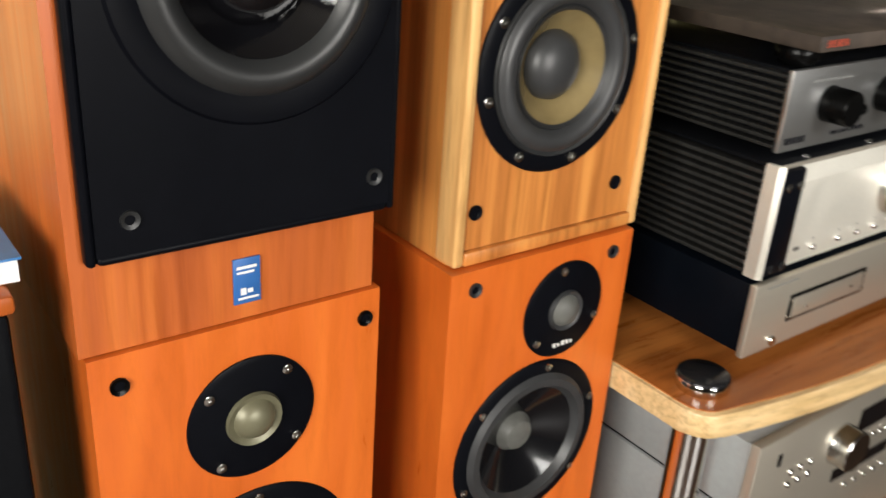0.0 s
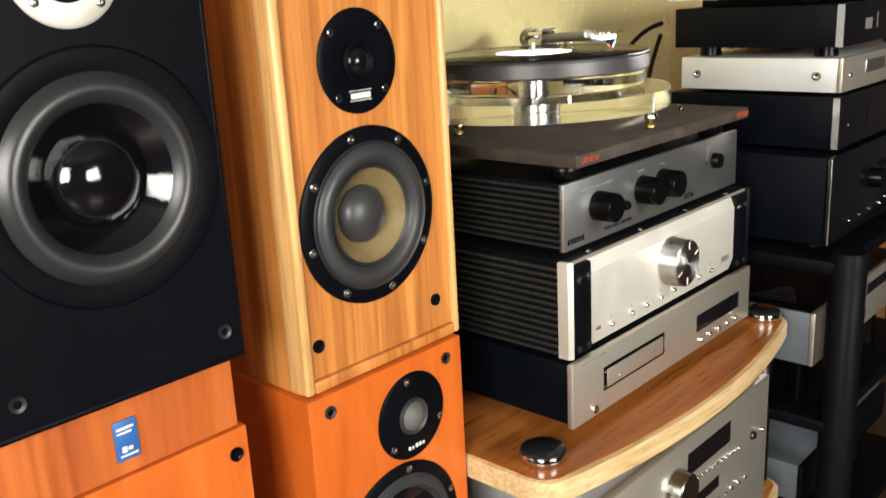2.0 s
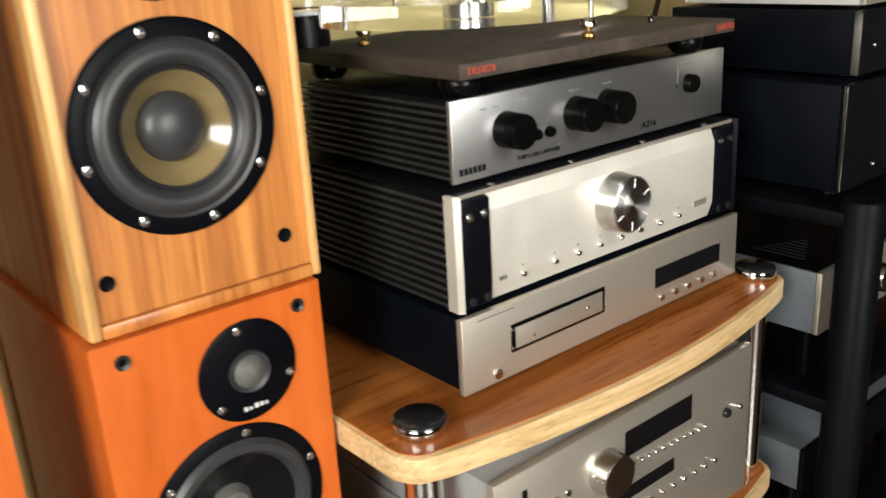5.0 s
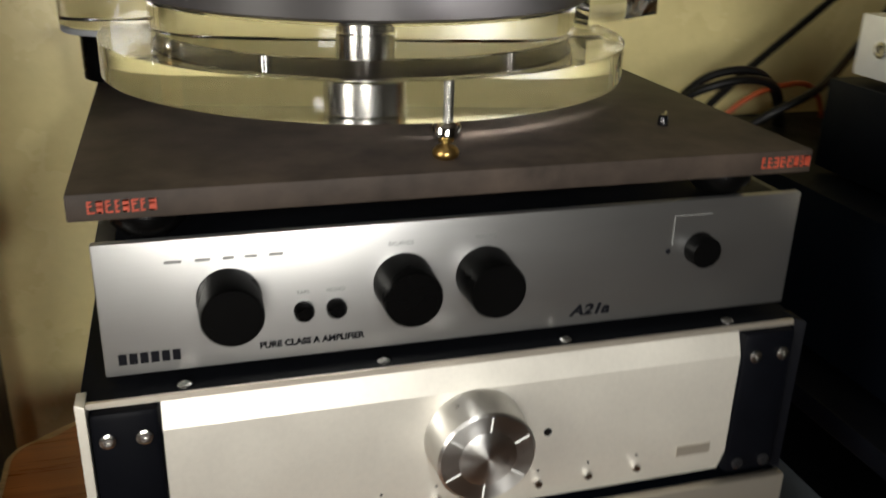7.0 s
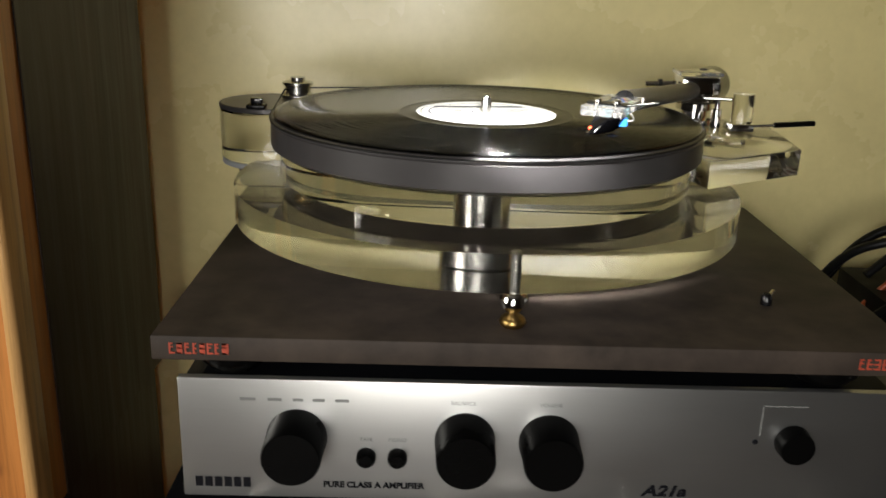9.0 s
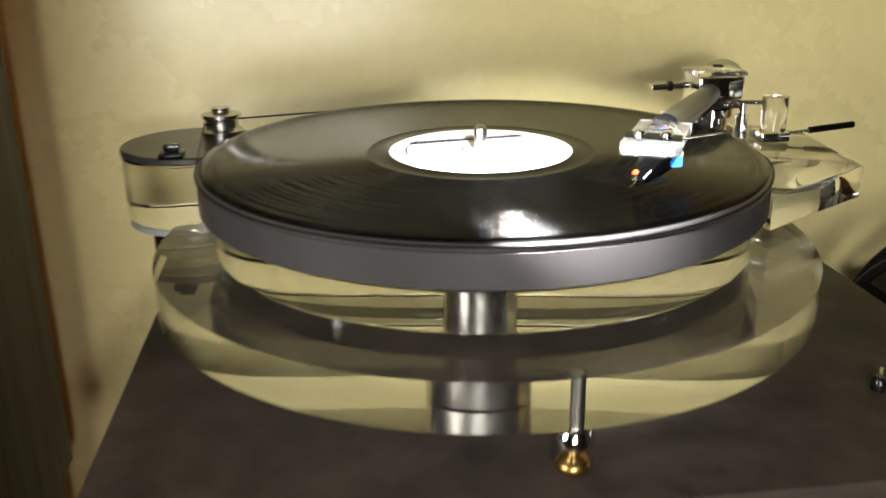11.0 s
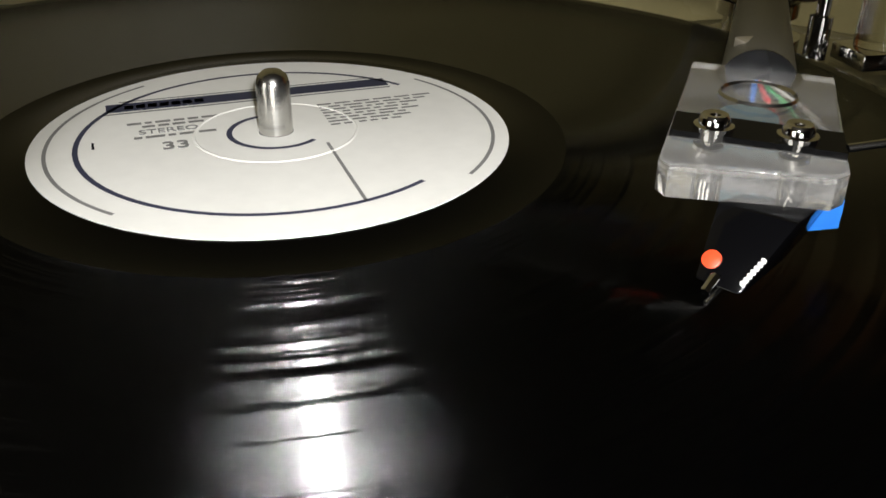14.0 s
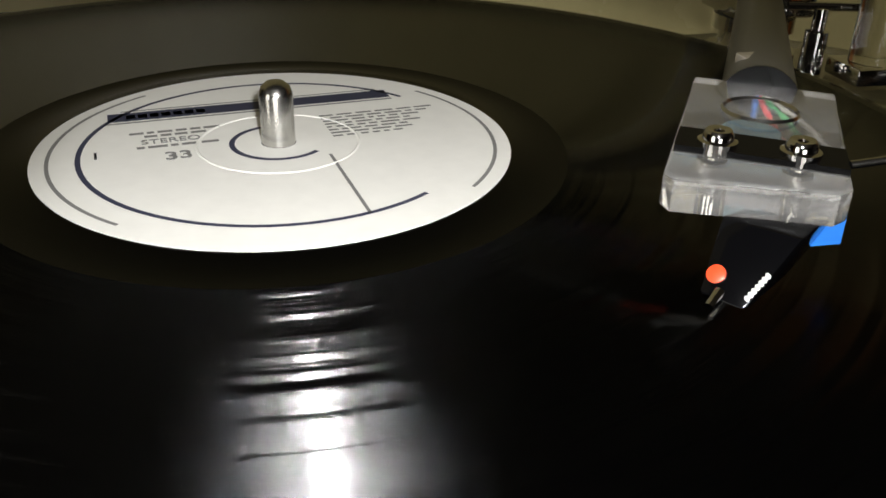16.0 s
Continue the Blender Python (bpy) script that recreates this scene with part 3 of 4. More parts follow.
# ---- the wooden rack ----
def bowed(x0, x1, yb, yback, ycorner, ybow, r=0.03, n=20):
    """A shelf outline with bowed front and back and rounded corners."""
    pts = []
    for i in range(n + 1):
        u = i / n
        x = x0 + r + (x1 - x0 - 2 * r) * u
        pts.append((x, ycorner - (ycorner - ybow) * (1 - (2 * u - 1) ** 2)))
    for i in range(1, 6):
        a = math.pi / 2 * i / 5
        pts.append((x1 - r + r * math.sin(a), ycorner + r - r * math.cos(a)))
    pts.append((x1, yb - r))
    for i in range(1, 6):
        a = math.pi / 2 * i / 5
        pts.append((x1 - r + r * math.cos(a), yb - r + r * math.sin(a)))
    for i in range(1, n):
        u = i / n
        pts.append((x1 - r - (x1 - x0 - 2 * r) * u, yb + (yback - yb) * (1 - (2 * u - 1) ** 2)))
    for i in range(0, 6):
        a = math.pi / 2 * i / 5
        pts.append((x0 + r - r * math.sin(a), yb - r + r * math.cos(a)))
    for i in range(0, 5):
        a = math.pi / 2 * i / 5
        pts.append((x0 + r - r * math.cos(a), ycorner + r - r * math.sin(a)))
    return pts


def wooden_rack():
    t = thing("hifi_rack", (0.19, 0.1, 0), "cherry and pale wood hi-fi rack with bowed shelves and chrome columns", "rack")
    for z in (0.739, 0.455, 0.16):
        sh = part("shelf", prism(bowed(-0.120, 0.508, 0.30, 0.432, -0.066, -0.098), z - 0.027, z - 0.0012, 0.003), SHELF_EDGE, t, "pale-edged wooden shelf")
        part("veneer", prism(bowed(-0.115, 0.503, 0.295, 0.427, -0.060, -0.092), z - 0.0012, z), SHELF_TOP, sh, "reddish cherry veneer")
    for x, y in ((-0.075, -0.021), (0.476, -0.030), (0.19, 0.332)):
        for z0, z1 in ((0.455, 0.712), (0.16, 0.428), (0.0, 0.133)):
            part("column", lathe((x, y, z0), [(0.019, 0.0), (0.019, z1 - z0)], "z", 32), CHROME, t, "polished chrome column")
        if y > 0.3:
            continue
        c = part("cap", lathe((x, y, 0.739), [(0, 0.0160), (0.0235, 0.0160), (0.0255, 0.0145), (0.026, 0.0125)], "z", 40), DARK_CHROME, t, "dark-topped chrome cap")
        part("cap_ring", lathe((x, y, 0.739), [(0.026, 0.0123), (0.0265, 0.0115), (0.0265, 0.002), (0.025, 0.0)], "z", 40), CHROME, c)
    return t


wooden_rack()


# ---- electronics on the wooden rack ----
def knob(name, x, y, z, r, d, mat, parent, label="", n=40):
    return part(name, lathe((x, y, z), [(r * 1.02, 0), (r * 1.02, d * 0.1), (r, d * 0.14), (r * 0.97, d * 0.94), (r * 0.92, d), (0, d)], "-y", n), mat, parent, label)


def stud(name, x, y, z, r, d, mat, parent):
    return part(name, lathe((x, y, z), [(r, 0), (r, d * 0.6), (r * 0.7, d), (0, d)], "-y", 16), mat, parent)


def feet(t, x0, x1, y0, y1, z, h, r=0.014):
    for x in (x0, x1):
        for y in (y0, y1):
            part("foot", lathe((x, y, z), [(0, 0), (r, 0), (r * 0.95, h), (0, h)], "z", 20), BLACK_PLASTIC, t)


def cd_player():
    t = thing("cd_player", (0.21, 0.14, 0.739), "silver-fronted CD player with disc tray and dark display", "cd player")
    x0, x1, yf, z0, z1 = -0.020, 0.440, -0.0235, 0.7555, 0.8325
    part("casing", box(x0 + 0.002, x1 - 0.002, yf + 0.0085, 0.31, z0 + 0.001, z1 - 0.001, 0.001), NAVY_STEEL, t, "black steel casing")
    part("front_panel", box(x0, x1, yf, yf + 0.008, z0 - 0.003, z1, 0.0015), SILVER, t, "matt champagne-silver front panel")
    feet(t, x0 + 0.05, x1 - 0.05, 0.03, 0.27, 0.739, 0.0165)
    tr = part("tray_frame", box(0.044, 0.186, yf - 0.001, yf + 0.001, 0.778, 0.8085, 0.0008), BLACK_PLASTIC, t, "black tray surround")
    part("tray_front", box(0.0495, 0.1805, yf - 0.0025, yf - 0.0005, 0.782, 0.8045, 0.0008), SILVER, tr)
    for x in (0.046, 0.184):
        for z in (0.7835, 0.803):
            screw(x, yf - 0.001, z, 0.0018, tr, STEEL, 0.001)
    for x in (0.074, 0.156):
        stud("tray_stud", x, yf - 0.0025, 0.793 if x > 0.1 else 0.789, 0.0018, 0.001, STEEL, tr)
    dp = part("display", box(0.275, 0.401, yf - 0.0006, yf + 0.002, 0.779, 0.803), BLACK_GLASS, t, "dark display window")
    part("display_edge", box(0.4012, 0.4024, yf - 0.001, yf + 0.001, 0.778, 0.804), STEEL, dp)
    for x in (0.288, 0.314, 0.340, 0.366, 0.392):
        stud("button", x, yf - 0.0002, 0.7645, 0.004, 0.003, CHROME, t)
    stud("power_button", 0.024, yf - 0.0002, 0.7625, 0.0055, 0.004, CHROME, t)
    part("caption_mark", box(0.0, 0.05, yf - 0.0004, yf - 0.0001, 0.8255, 0.8268), GREY_INK, t)
    return t


def fins(t, x0, x1, y0, y1, z0, z1, n):
    h = (z1 - z0) / n
    for i in range(n):
        za = z0 + i * h
        part("fin", box(x0, x1, y0, y1, za + h * 0.12, za + h * 0.56, 0.0006, 1), HEATSINK, t)


def big_amplifier():
    t = thing("integrated_amplifier", (0.21, 0.15, 0.833), "silver amplifier with big chrome knob and black corner blocks", "amplifier")
    yf, z0, z1 = -0.014, 0.838, 0.9505
    part("casing", box(0.002, 0.420, yf + 0.014, 0.31, z0 + 0.001, z1 - 0.004, 0.001), BLACK_STEEL, t, "black steel casing")
    part("top_plate", box(-0.014, 0.436, yf + 0.002, 0.31, z1 - 0.0035, z1, 0.0008), BLACK_STEEL, t)
    feet(t, 0.05, 0.37, 0.03, 0.27, 0.8328, 0.0055)
    part("front_lip", box(-0.012, 0.434, yf - 0.0005, yf + 0.0015, z1 - 0.0035, z1 + 0.0002), SILVER, t, "thin metal lip along the top")
    for x in (0.041, 0.154, 0.270, 0.385):
        part("top_screw", lathe((x, -0.006, z1), [(0.0042, 0), (0.0042, 0.001), (0.003, 0.0018), (0.0015, 0.0018), (0, 0.001)], "z", 16), STEEL, t)
    fins(t, -0.016, 0.0018, yf + 0.014, 0.309, z0, z1 - 0.004, 13)
    fins(t, 0.4202, 0.437, yf + 0.014, 0.309, z0, z1 - 0.004, 13)
    # the front: flat face with a sloping band along the top and bottom
    bm = bmesh.new()
    prof = [(yf + 0.012, z0), (yf + 0.002, z0), (yf - 0.004, z0 + 0.018), (yf - 0.004, 0.9305), (yf + 0.003, 0.9485), (yf + 0.012, 0.9485)]
    for x, inset in ((0.0275, 0), (0.391, 0)):
        for y, z in prof:
            bm.verts.new((x, y, z))
    bm.verts.ensure_lookup_table()
    n = len(prof)
    bm.faces.new(bm.verts[:n])
    bm.faces.new(bm.verts[n:2 * n])
    for i in range(n):
        j = (i + 1) % n
        bm.faces.new((bm.verts[i], bm.verts[j], bm.verts[n + j], bm.verts[n + i]))
    part("front_panel", bm, SILVER_BRIGHT, t, "pale silver front panel with sloping top band", 20)
    for x0, x1, s in ((-0.010, 0.0270, -1), (0.3915, 0.430, 1)):
        b = part("corner_block", box(x0, x1, yf - 0.006, yf + 0.013, z0, z1 - 0.004, 0.004), BLACK_SATIN, t, "black corner block")
        for xs in (x0 + 0.009, x1 - 0.009):
            for zs in (0.8465, 0.930):
                screw(xs, yf - 0.0062, zs, 0.0045, b, STEEL if zs > 0.9 else DARK_CHROME, 0.002)
        xe = x0 - 0.006 if s < 0 else x1 + 0.0005
        part("end_plate", prism([(xe, yf - 0.002), (xe + 0.0055, yf - 0.006), (xe + 0.0055, yf + 0.012), (xe, yf + 0.012)], z0 - 0.002, z1 + 0.001, 0.001), SILVER_BRIGHT if s < 0 else BLACK_SATIN, t)
    k = knob("volume_knob", 0.2085, yf - 0.0042, 0.899, 0.0315, 0.026, TURNED, t, "large polished metal volume knob")
    part("knob_face", lathe((0.2085, yf - 0.0305, 0.899), [(0, 0.0006), (0.0165, 0.0006), (0.018, 0)], "-y", 40), TURNED, k)
    for i in range(6):
        a = 0.45 + i * math.pi / 3
        ca, sa = math.cos(a), math.sin(a)
        part("tick", rod((0.2085 + 0.0185 * ca, yf - 0.0302, 0.899 + 0.0185 * sa), (0.2085 + 0.028 * ca, yf - 0.0302, 0.899 + 0.028 * sa), 0.0006), WHITE_INK, k)
    for x in (0.069, 0.115, 0.150, 0.185, 0.219, 0.253, 0.288, 0.323):
        stud("button", x, yf - 0.0036, 0.8555, 0.0032, 0.004, CHROME, t)
        part("indicator", lathe((x, yf - 0.004, 0.8645), [(0.001, 0), (0, 0.0006)], "-y", 10), DARK_INK, t)
    stud("sensor", 0.2575, yf - 0.0042, 0.893, 0.0028, 0.0006, BLACK_GLASS, t)
    part("maker_plate", box(0.353, 0.378, yf - 0.0046, yf - 0.0038, 0.858, 0.8655), SILVER, t)
    for i in range(3):
        part("model_mark", box(0.037 + i * 0.0035, 0.0388 + i * 0.0035, yf - 0.0044, yf - 0.0039, 0.8565, 0.8605), DARK_INK, t)
    return t


def brushed_amplifier():
    t = thing("integrated_amplifier", (0.215, 0.13, 0.9508), "brushed aluminium amplifier with three round black knobs", "amplifier")
    z0, z1 = 0.957, 1.035
    part("casing", box(0.012, 0.418, 0.0065, 0.262, z0 + 0.002, z1 - 0.002, 0.001), BLACK_STEEL, t, "black steel casing")
    part("front_panel", box(0.0, 0.43, 0.0, 0.006, z0, z1, 0.0012), BRUSHED, t, "brushed aluminium front panel")
    feet(t, 0.06, 0.37, 0.03, 0.23, 0.9507, 0.0082)
    fins(t, 0.001, 0.0118, 0.0068, 0.261, z0 + 0.002, z1 - 0.002, 10)
    fins(t, 0.4182, 0.429, 0.0068, 0.261, z0 + 0.002, z1 - 0.002, 10)
    for x, r in ((0.0685, 0.0175), (0.167, 0.0175), (0.2165, 0.0175)):
        k = knob("knob", x, -0.0002, 0.9985, r, 0.027, BLACK_PLASTIC, t, "round black control knob")
    for x in (0.109, 0.1275):
        bt = stud("push_button", x, -0.0002, 0.9865, 0.0058, 0.007, BLACK_PLASTIC, t)
    k = knob("power_knob", 0.360, -0.0002, 1.0025, 0.0105, 0.010, BLACK_PLASTIC, t, "small black power knob")
    stud("lamp", 0.338, -0.0001, 1.002, 0.0016, 0.001, DARK_INK, t)
    up = Matrix.Rotation(radians(90), 4, "X")
    at = lambda x, z: Matrix.Translation((x, -0.0003, z)) @ up
    lettering("PURE CLASS A AMPLIFIER", 0.0054, at(0.0835, 0.9652), DARK_INK, t, bold=0.00025)
    lettering("A21a", 0.0100, at(0.2745, 0.9640) @ Matrix.Diagonal((1.25, 1, 1, 1)), DARK_INK, t, shear=0.25, bold=0.0004)
    lettering("BALANCE", 0.0034, at(0.1655, 1.0215), GREY_INK, t, align="CENTER")
    lettering("VOLUME", 0.0034, at(0.2165, 1.0215), GREY_INK, t, align="CENTER")
    lettering("TAPE", 0.0034, at(0.109, 0.9965), GREY_INK, t, align="CENTER")
    lettering("MONO", 0.0034, at(0.1275, 0.9965), GREY_INK, t, align="CENTER")
    for i, (x, w) in enumerate(((0.036, 0.009), (0.052, 0.008), (0.0665, 0.006), (0.078, 0.007), (0.091, 0.008))):
        part("caption_mark", box(x, x + w, -0.0004, -0.0001, 1.0215, 1.0232), GREY_INK, t)
    for i in range(6):
        part("maker_mark", box(0.0075 + i * 0.0057, 0.0075 + i * 0.0057 + 0.0043, -0.0004, -0.0001, 0.9640, 0.9705), DARK_INK, t)
    for b in ((0.340, 0.366, 1.0250, 1.0256), (0.340, 0.3406, 1.006, 1.0256)):
        part("guide_line", box(b[0], b[1], -0.0004, -0.0001, b[2], b[3]), GREY_INK, t)
    return t


cd_player()
big_amplifier()
brushed_amplifier()


def receiver():
    t = thing("av_receiver", (0.19, 0.15, 0.455), "champagne-silver receiver with two dark displays and round knob", "receiver")
    x0, x1, yf, z0, z1 = -0.034, 0.406, -0.075, 0.475, 0.682
    part("chassis", box(x0 + 0.006, x1 - 0.006, yf + 0.0125, 0.308, z0 + 0.002, z1 - 0.006), BLACK_STEEL, t)
    part("lower_casing", box(x0 + 0.002, x1 - 0.002, yf + 0.0125, 0.31, z0, 0.588, 0.002), SIDE_GREY, t, "grey steel lower shell")
    part("upper_casing", box(x0 + 0.002, x1 - 0.002, yf + 0.0125, 0.31, 0.5925, z1 - 0.003, 0.002), SIDE_GREY, t, "grey steel lid")
    part("front_panel", box(x0, x1, yf, yf + 0.012, z0, z1, 0.002), SILVER, t, "champagne-silver front panel")
    feet(t, x0 + 0.06, x1 - 0.06, 0.0, 0.26, 0.455, 0.02, 0.022)
    part("display", box(0.160, 0.281, yf - 0.0006, yf + 0.002, 0.6275, 0.6595), BLACK_GLASS, t, "dark display window")
    part("display", box(0.130, 0.250, yf - 0.0006, yf + 0.002, 0.572, 0.589), BLACK_GLASS, t, "dark lower window")
    knob("volume_knob", 0.1265, yf, 0.628, 0.025, 0.022, STEEL, t, "round silver volume knob")
    for i in range(12):
        stud("button", 0.160 + i * 0.0135, yf - 0.0002, 0.617 - 0.001 * i, 0.0028, 0.003, CHROME, t)
    for i in range(9):
        stud("button", 0.165 + i * 0.021, yf - 0.0002, 0.556 - 0.001 * i, 0.0032, 0.003, CHROME, t)
    for i in range(3):
        for j in range(2):
            stud("button", 0.032 + i * 0.018, yf - 0.0002, 0.628 - j * 0.016, 0.004, 0.003, CHROME, t)
    stud("knob", 0.352, yf - 0.0002, 0.607, 0.0065, 0.006, DARK_CHROME, t)
    stud("knob", 0.378, yf - 0.0002, 0.606, 0.004, 0.006, CHROME, t)
    part("socket_window", box(0.003, 0.010, yf - 0.0005, yf + 0.001, 0.645, 0.66), BLACK_GLASS, t)
    return t


receiver()


def lower_unit():
    t = thing("hifi_component", (0.19, 0.15, 0.16), "dark low hi-fi component on the bottom shelf", "hifi component")
    part("casing", box(-0.02, 0.40, -0.03, 0.3, 0.175, 0.27, 0.002), BLACK_STEEL, t)
    feet(t, 0.03, 0.35, 0.0, 0.26, 0.16, 0.016)


lower_unit()


# ---- isolation board ----
def isolation_board():
    t = thing("isolation_board", (0.205, 0.13, 1.035), "dusty dark brown isolation board with small red-orange marks", "isolation board")
    b = part("board", box(-0.006, 0.4145, -0.0225, 0.284, 1.0562, 1.0705, 0.0012), SLATE, t, "matt brown-grey slab")
    for x in (0.03, 0.38):
        for y in (0.02, 0.24):
            part("foot", lathe((x, y, 1.0352), [(0, 0), (0.014, 0), (0.020, 0.006), (0.021, 0.014), (0.017, 0.0209), (0, 0.0209)], "z", 24), BLACK_PLASTIC, t, "rounded black rubber foot")
    random.seed(11)
    for x0, x1 in ((0.004, 0.0365), (0.3795, 0.4095)):
        x = x0
        while x < x1:
            w = random.uniform(0.0026, 0.0042)
            for zz in (1.0603, 1.0632 + random.choice((0, 0.0006)), 1.0658):
                part("red_mark", box(x, x + w * random.choice((0.7, 1.0)), -0.0229, -0.0226, zz, zz + 0.0009), ORANGE_INK, b)
            part("red_mark", box(x + random.choice((0.0, w * 0.7)), x + w * 0.75 + 0.0006, -0.0229, -0.0226, 1.0603, 1.0667) if random.random() < 0.3 else box(x, x + 0.0009, -0.0230, -0.0227, 1.0603, 1.0667), ORANGE_INK, b)
            x += w + 0.0009
    k = thing("small_bolt", (0.3515, 0.0475, 1.0706), "small black bolt lying loose on the board", "bolt")
    part("head", lathe((0.3515, 0.0475, 1.0706), [(0, 0), (0.0035, 0), (0.0035, 0.005), (0.0022, 0.007), (0, 0.007)], "z", 18), BLACK_GLOSS, k)
    part("pin", rod((0.353, 0.049, 1.0741), (0.358, 0.056, 1.0765), 0.0012), STEEL, k)
    return t


isolation_board()

# ---- turntable ----
CX, CY = 0.181, 0.1735
TOPZ = 1.1642


def disc(c, r, z0, z1, bev=0.0012, n=96):
    return lathe((c[0], c[1], 0), [(0, z0), (r - bev, z0), (r, z0 + bev), (r, z1 - bev), (r - bev, z1), (0, z1)], "z", n)


def notched_disc(c, r, hole, hr, z0, z1, n=200):
    """A disc whose edge is cut away round another circle, so that both stand clear."""
    a0 = math.atan2(hole[1] - c[1], hole[0] - c[0])
    ring = [(c[0] + r * math.cos(a0 + 2 * math.pi * i / n), c[1] + r * math.sin(a0 + 2 * math.pi * i / n)) for i in range(n)]
    pts = [p for p in ring if math.hypot(p[0] - hole[0], p[1] - hole[1]) > hr]

    def bearing(p):
        d = math.atan2(p[1] - hole[1], p[0] - hole[0]) - a0 - math.pi
        return (d + math.pi) % (2 * math.pi) - math.pi

    b1, b0 = bearing(pts[-1]), bearing(pts[0])
    for i in range(1, 24):
        a = a0 + math.pi + b1 + (b0 - b1) * i / 24
        pts.append((hole[0] + hr * math.cos(a), hole[1] + hr * math.sin(a)))
    return prism(pts, z0, z1, 0.001)


def turntable():
    t = thing("turntable", (CX, CY, 1.0705), "clear acrylic belt-drive turntable with charcoal platter on brass feet", "turntable")
    part("lower_plinth", notched_disc((0.1825, 0.176), 0.180, (0.014, 0.262), 0.0455, 1.0925, 1.1155), ACRYLIC, t, "thick clear acrylic disc", 25)
    up = part("upper_plinth", disc((CX, CY), 0.146, 1.1205, 1.1405), ACRYLIC, t, "clear acrylic disc")
    part("arm_board", prism([(0.335, 0.137), (0.418, 0.190), (0.428, 0.285), (0.385, 0.335), (0.31, 0.33), (0.300, 0.275)], 1.1205, 1.1405, 0.001), ACRYLIC, t, "clear acrylic arm board", 25)
    part("bearing", lathe((CX, CY, 0), [(0, 1.0935), (0.020, 1.0935), (0.020, 1.1145), (0.011, 1.1150), (0.011, 1.121), (0.014, 1.1215), (0.014, 1.1412), (0, 1.1412)], "z", 40), STEEL, t, "steel bearing housing")
    part("platter", lathe((CX, CY, 0), [(0.03, 1.1412), (0.149, 1.1412), (0.152, 1.1432), (0.152, 1.1585), (0.1512, 1.1592), (0.152, 1.16), (0.152, 1.1615), (0.1510, 1.1625), (0.02, 1.1625)], "z", 128), PLATTER, t, "matt charcoal platter")
    part("spindle", lathe((CX, CY, 0), [(0.0036, 1.1615), (0.0036, 1.1748), (0.0031, 1.1765), (0.0019, 1.1776), (0, 1.178)], "z", 28), STEEL, t, "polished steel spindle")
    for x, y in ((0.1915, -0.003 + 0.006), (0.047, 0.193), (0.320, 0.262)):
        f = part("foot", lathe((x, y, 0), [(0, 1.0707), (0.0058, 1.0707), (0.0073, 1.0721), (0.0077, 1.0739), (0.0068, 1.0758), (0.0047, 1.0775), (0.0025, 1.0785), (0.002, 1.0795)], "z", 28), BRASS, t, "brass cone foot")
        part("nut", lathe((x, y, 0), [(0.002, 1.0795), (0.005, 1.0805), (0.0086, 1.084), (0.0086, 1.0885), (0.0066, 1.0915), (0.0028, 1.0923)], "z", 28), CHROME, f)
        part("threaded_rod", lathe((x, y, 0), [(0.0031, 1.0927), (0.0031, 1.1143), (0, 1.1146)], "z", 16), STEEL, f)
    for x, y in ((0.10, 0.06), (0.26, 0.09), (0.181, 0.31)):
        part("support_pin", lathe((x, y, 0), [(0, 1.1157), (0.004, 1.1157), (0.004, 1.1203), (0, 1.1203)], "z", 16), STEEL, t)
    return t


turntable()


def motor():
    mx, my = 0.014, 0.262
    t = thing("turntable_motor", (mx, my, 1.0705), "round acrylic motor pod with pulley and belt", "motor")
    part("pod", disc((mx, my), 0.043, 1.1105, 1.1500), ACRYLIC, t, "clear acrylic motor housing")
    part("motor_can", lathe((mx, my, 0), [(0, 1.0710), (0.030, 1.0710), (0.030, 1.1100), (0, 1.1100)], "z", 40), BLACK_PLASTIC, t)
    part("top_plate", disc((mx, my), 0.0435, 1.1503, 1.1545, 0.0008), PLATTER, t, "grey top plate")
    part("band", disc((mx, my), 0.0425, 1.1060, 1.1102, 0.0006), SIDE_GREY, t)
    part("pulley", lathe((0.030, 0.285, 0), [(0.0135, 1.1547), (0.0135, 1.1570), (0.0105, 1.1590), (0.0105, 1.1640), (0.0125, 1.1655), (0.0125, 1.1675), (0.006, 1.1690), (0.006, 1.1715), (0, 1.1718)], "z", 36), STEEL, t, "stepped metal pulley")
    s = part("switch", box(0.0005, 0.0145, 0.216, 0.2275, 1.1547, 1.158, 0.0008), BLACK_PLASTIC, t, "small black switch")
    part("switch_key", box(0.003, 0.012, 0.221, 0.226, 1.1582, 1.1625, 0.0008), BLACK_GLOSS, s)
    # belt round pulley and platter
    c0, r0, c1, r1, zb = Vector((0.030, 0.285)), 0.0108, Vector((CX, CY)), 0.1524, 1.1612
    d = (c1 - c0)
    base_a = math.atan2(d.y, d.x)
    off = math.acos((r0 - r1) / d.length)
    pts = []
    n = 60
    a0, a1 = base_a + off, base_a - off
    for i in range(n + 1):
        a = a0 + (a1 + 2 * math.pi - a0) * i / n
        pts.append((c0.x + r0 * math.cos(a), c0.y + r0 * math.sin(a), zb))
    for i in range(n + 1):
        a = a1 + (a0 - a1) * i / n
        pts.append((c1.x + r1 * math.cos(a), c1.y + r1 * math.sin(a), zb))
    pts.append(pts[0])
    tube(pts, 0.0006, "belt", CABLE, t, res=2)
    return t


motor()


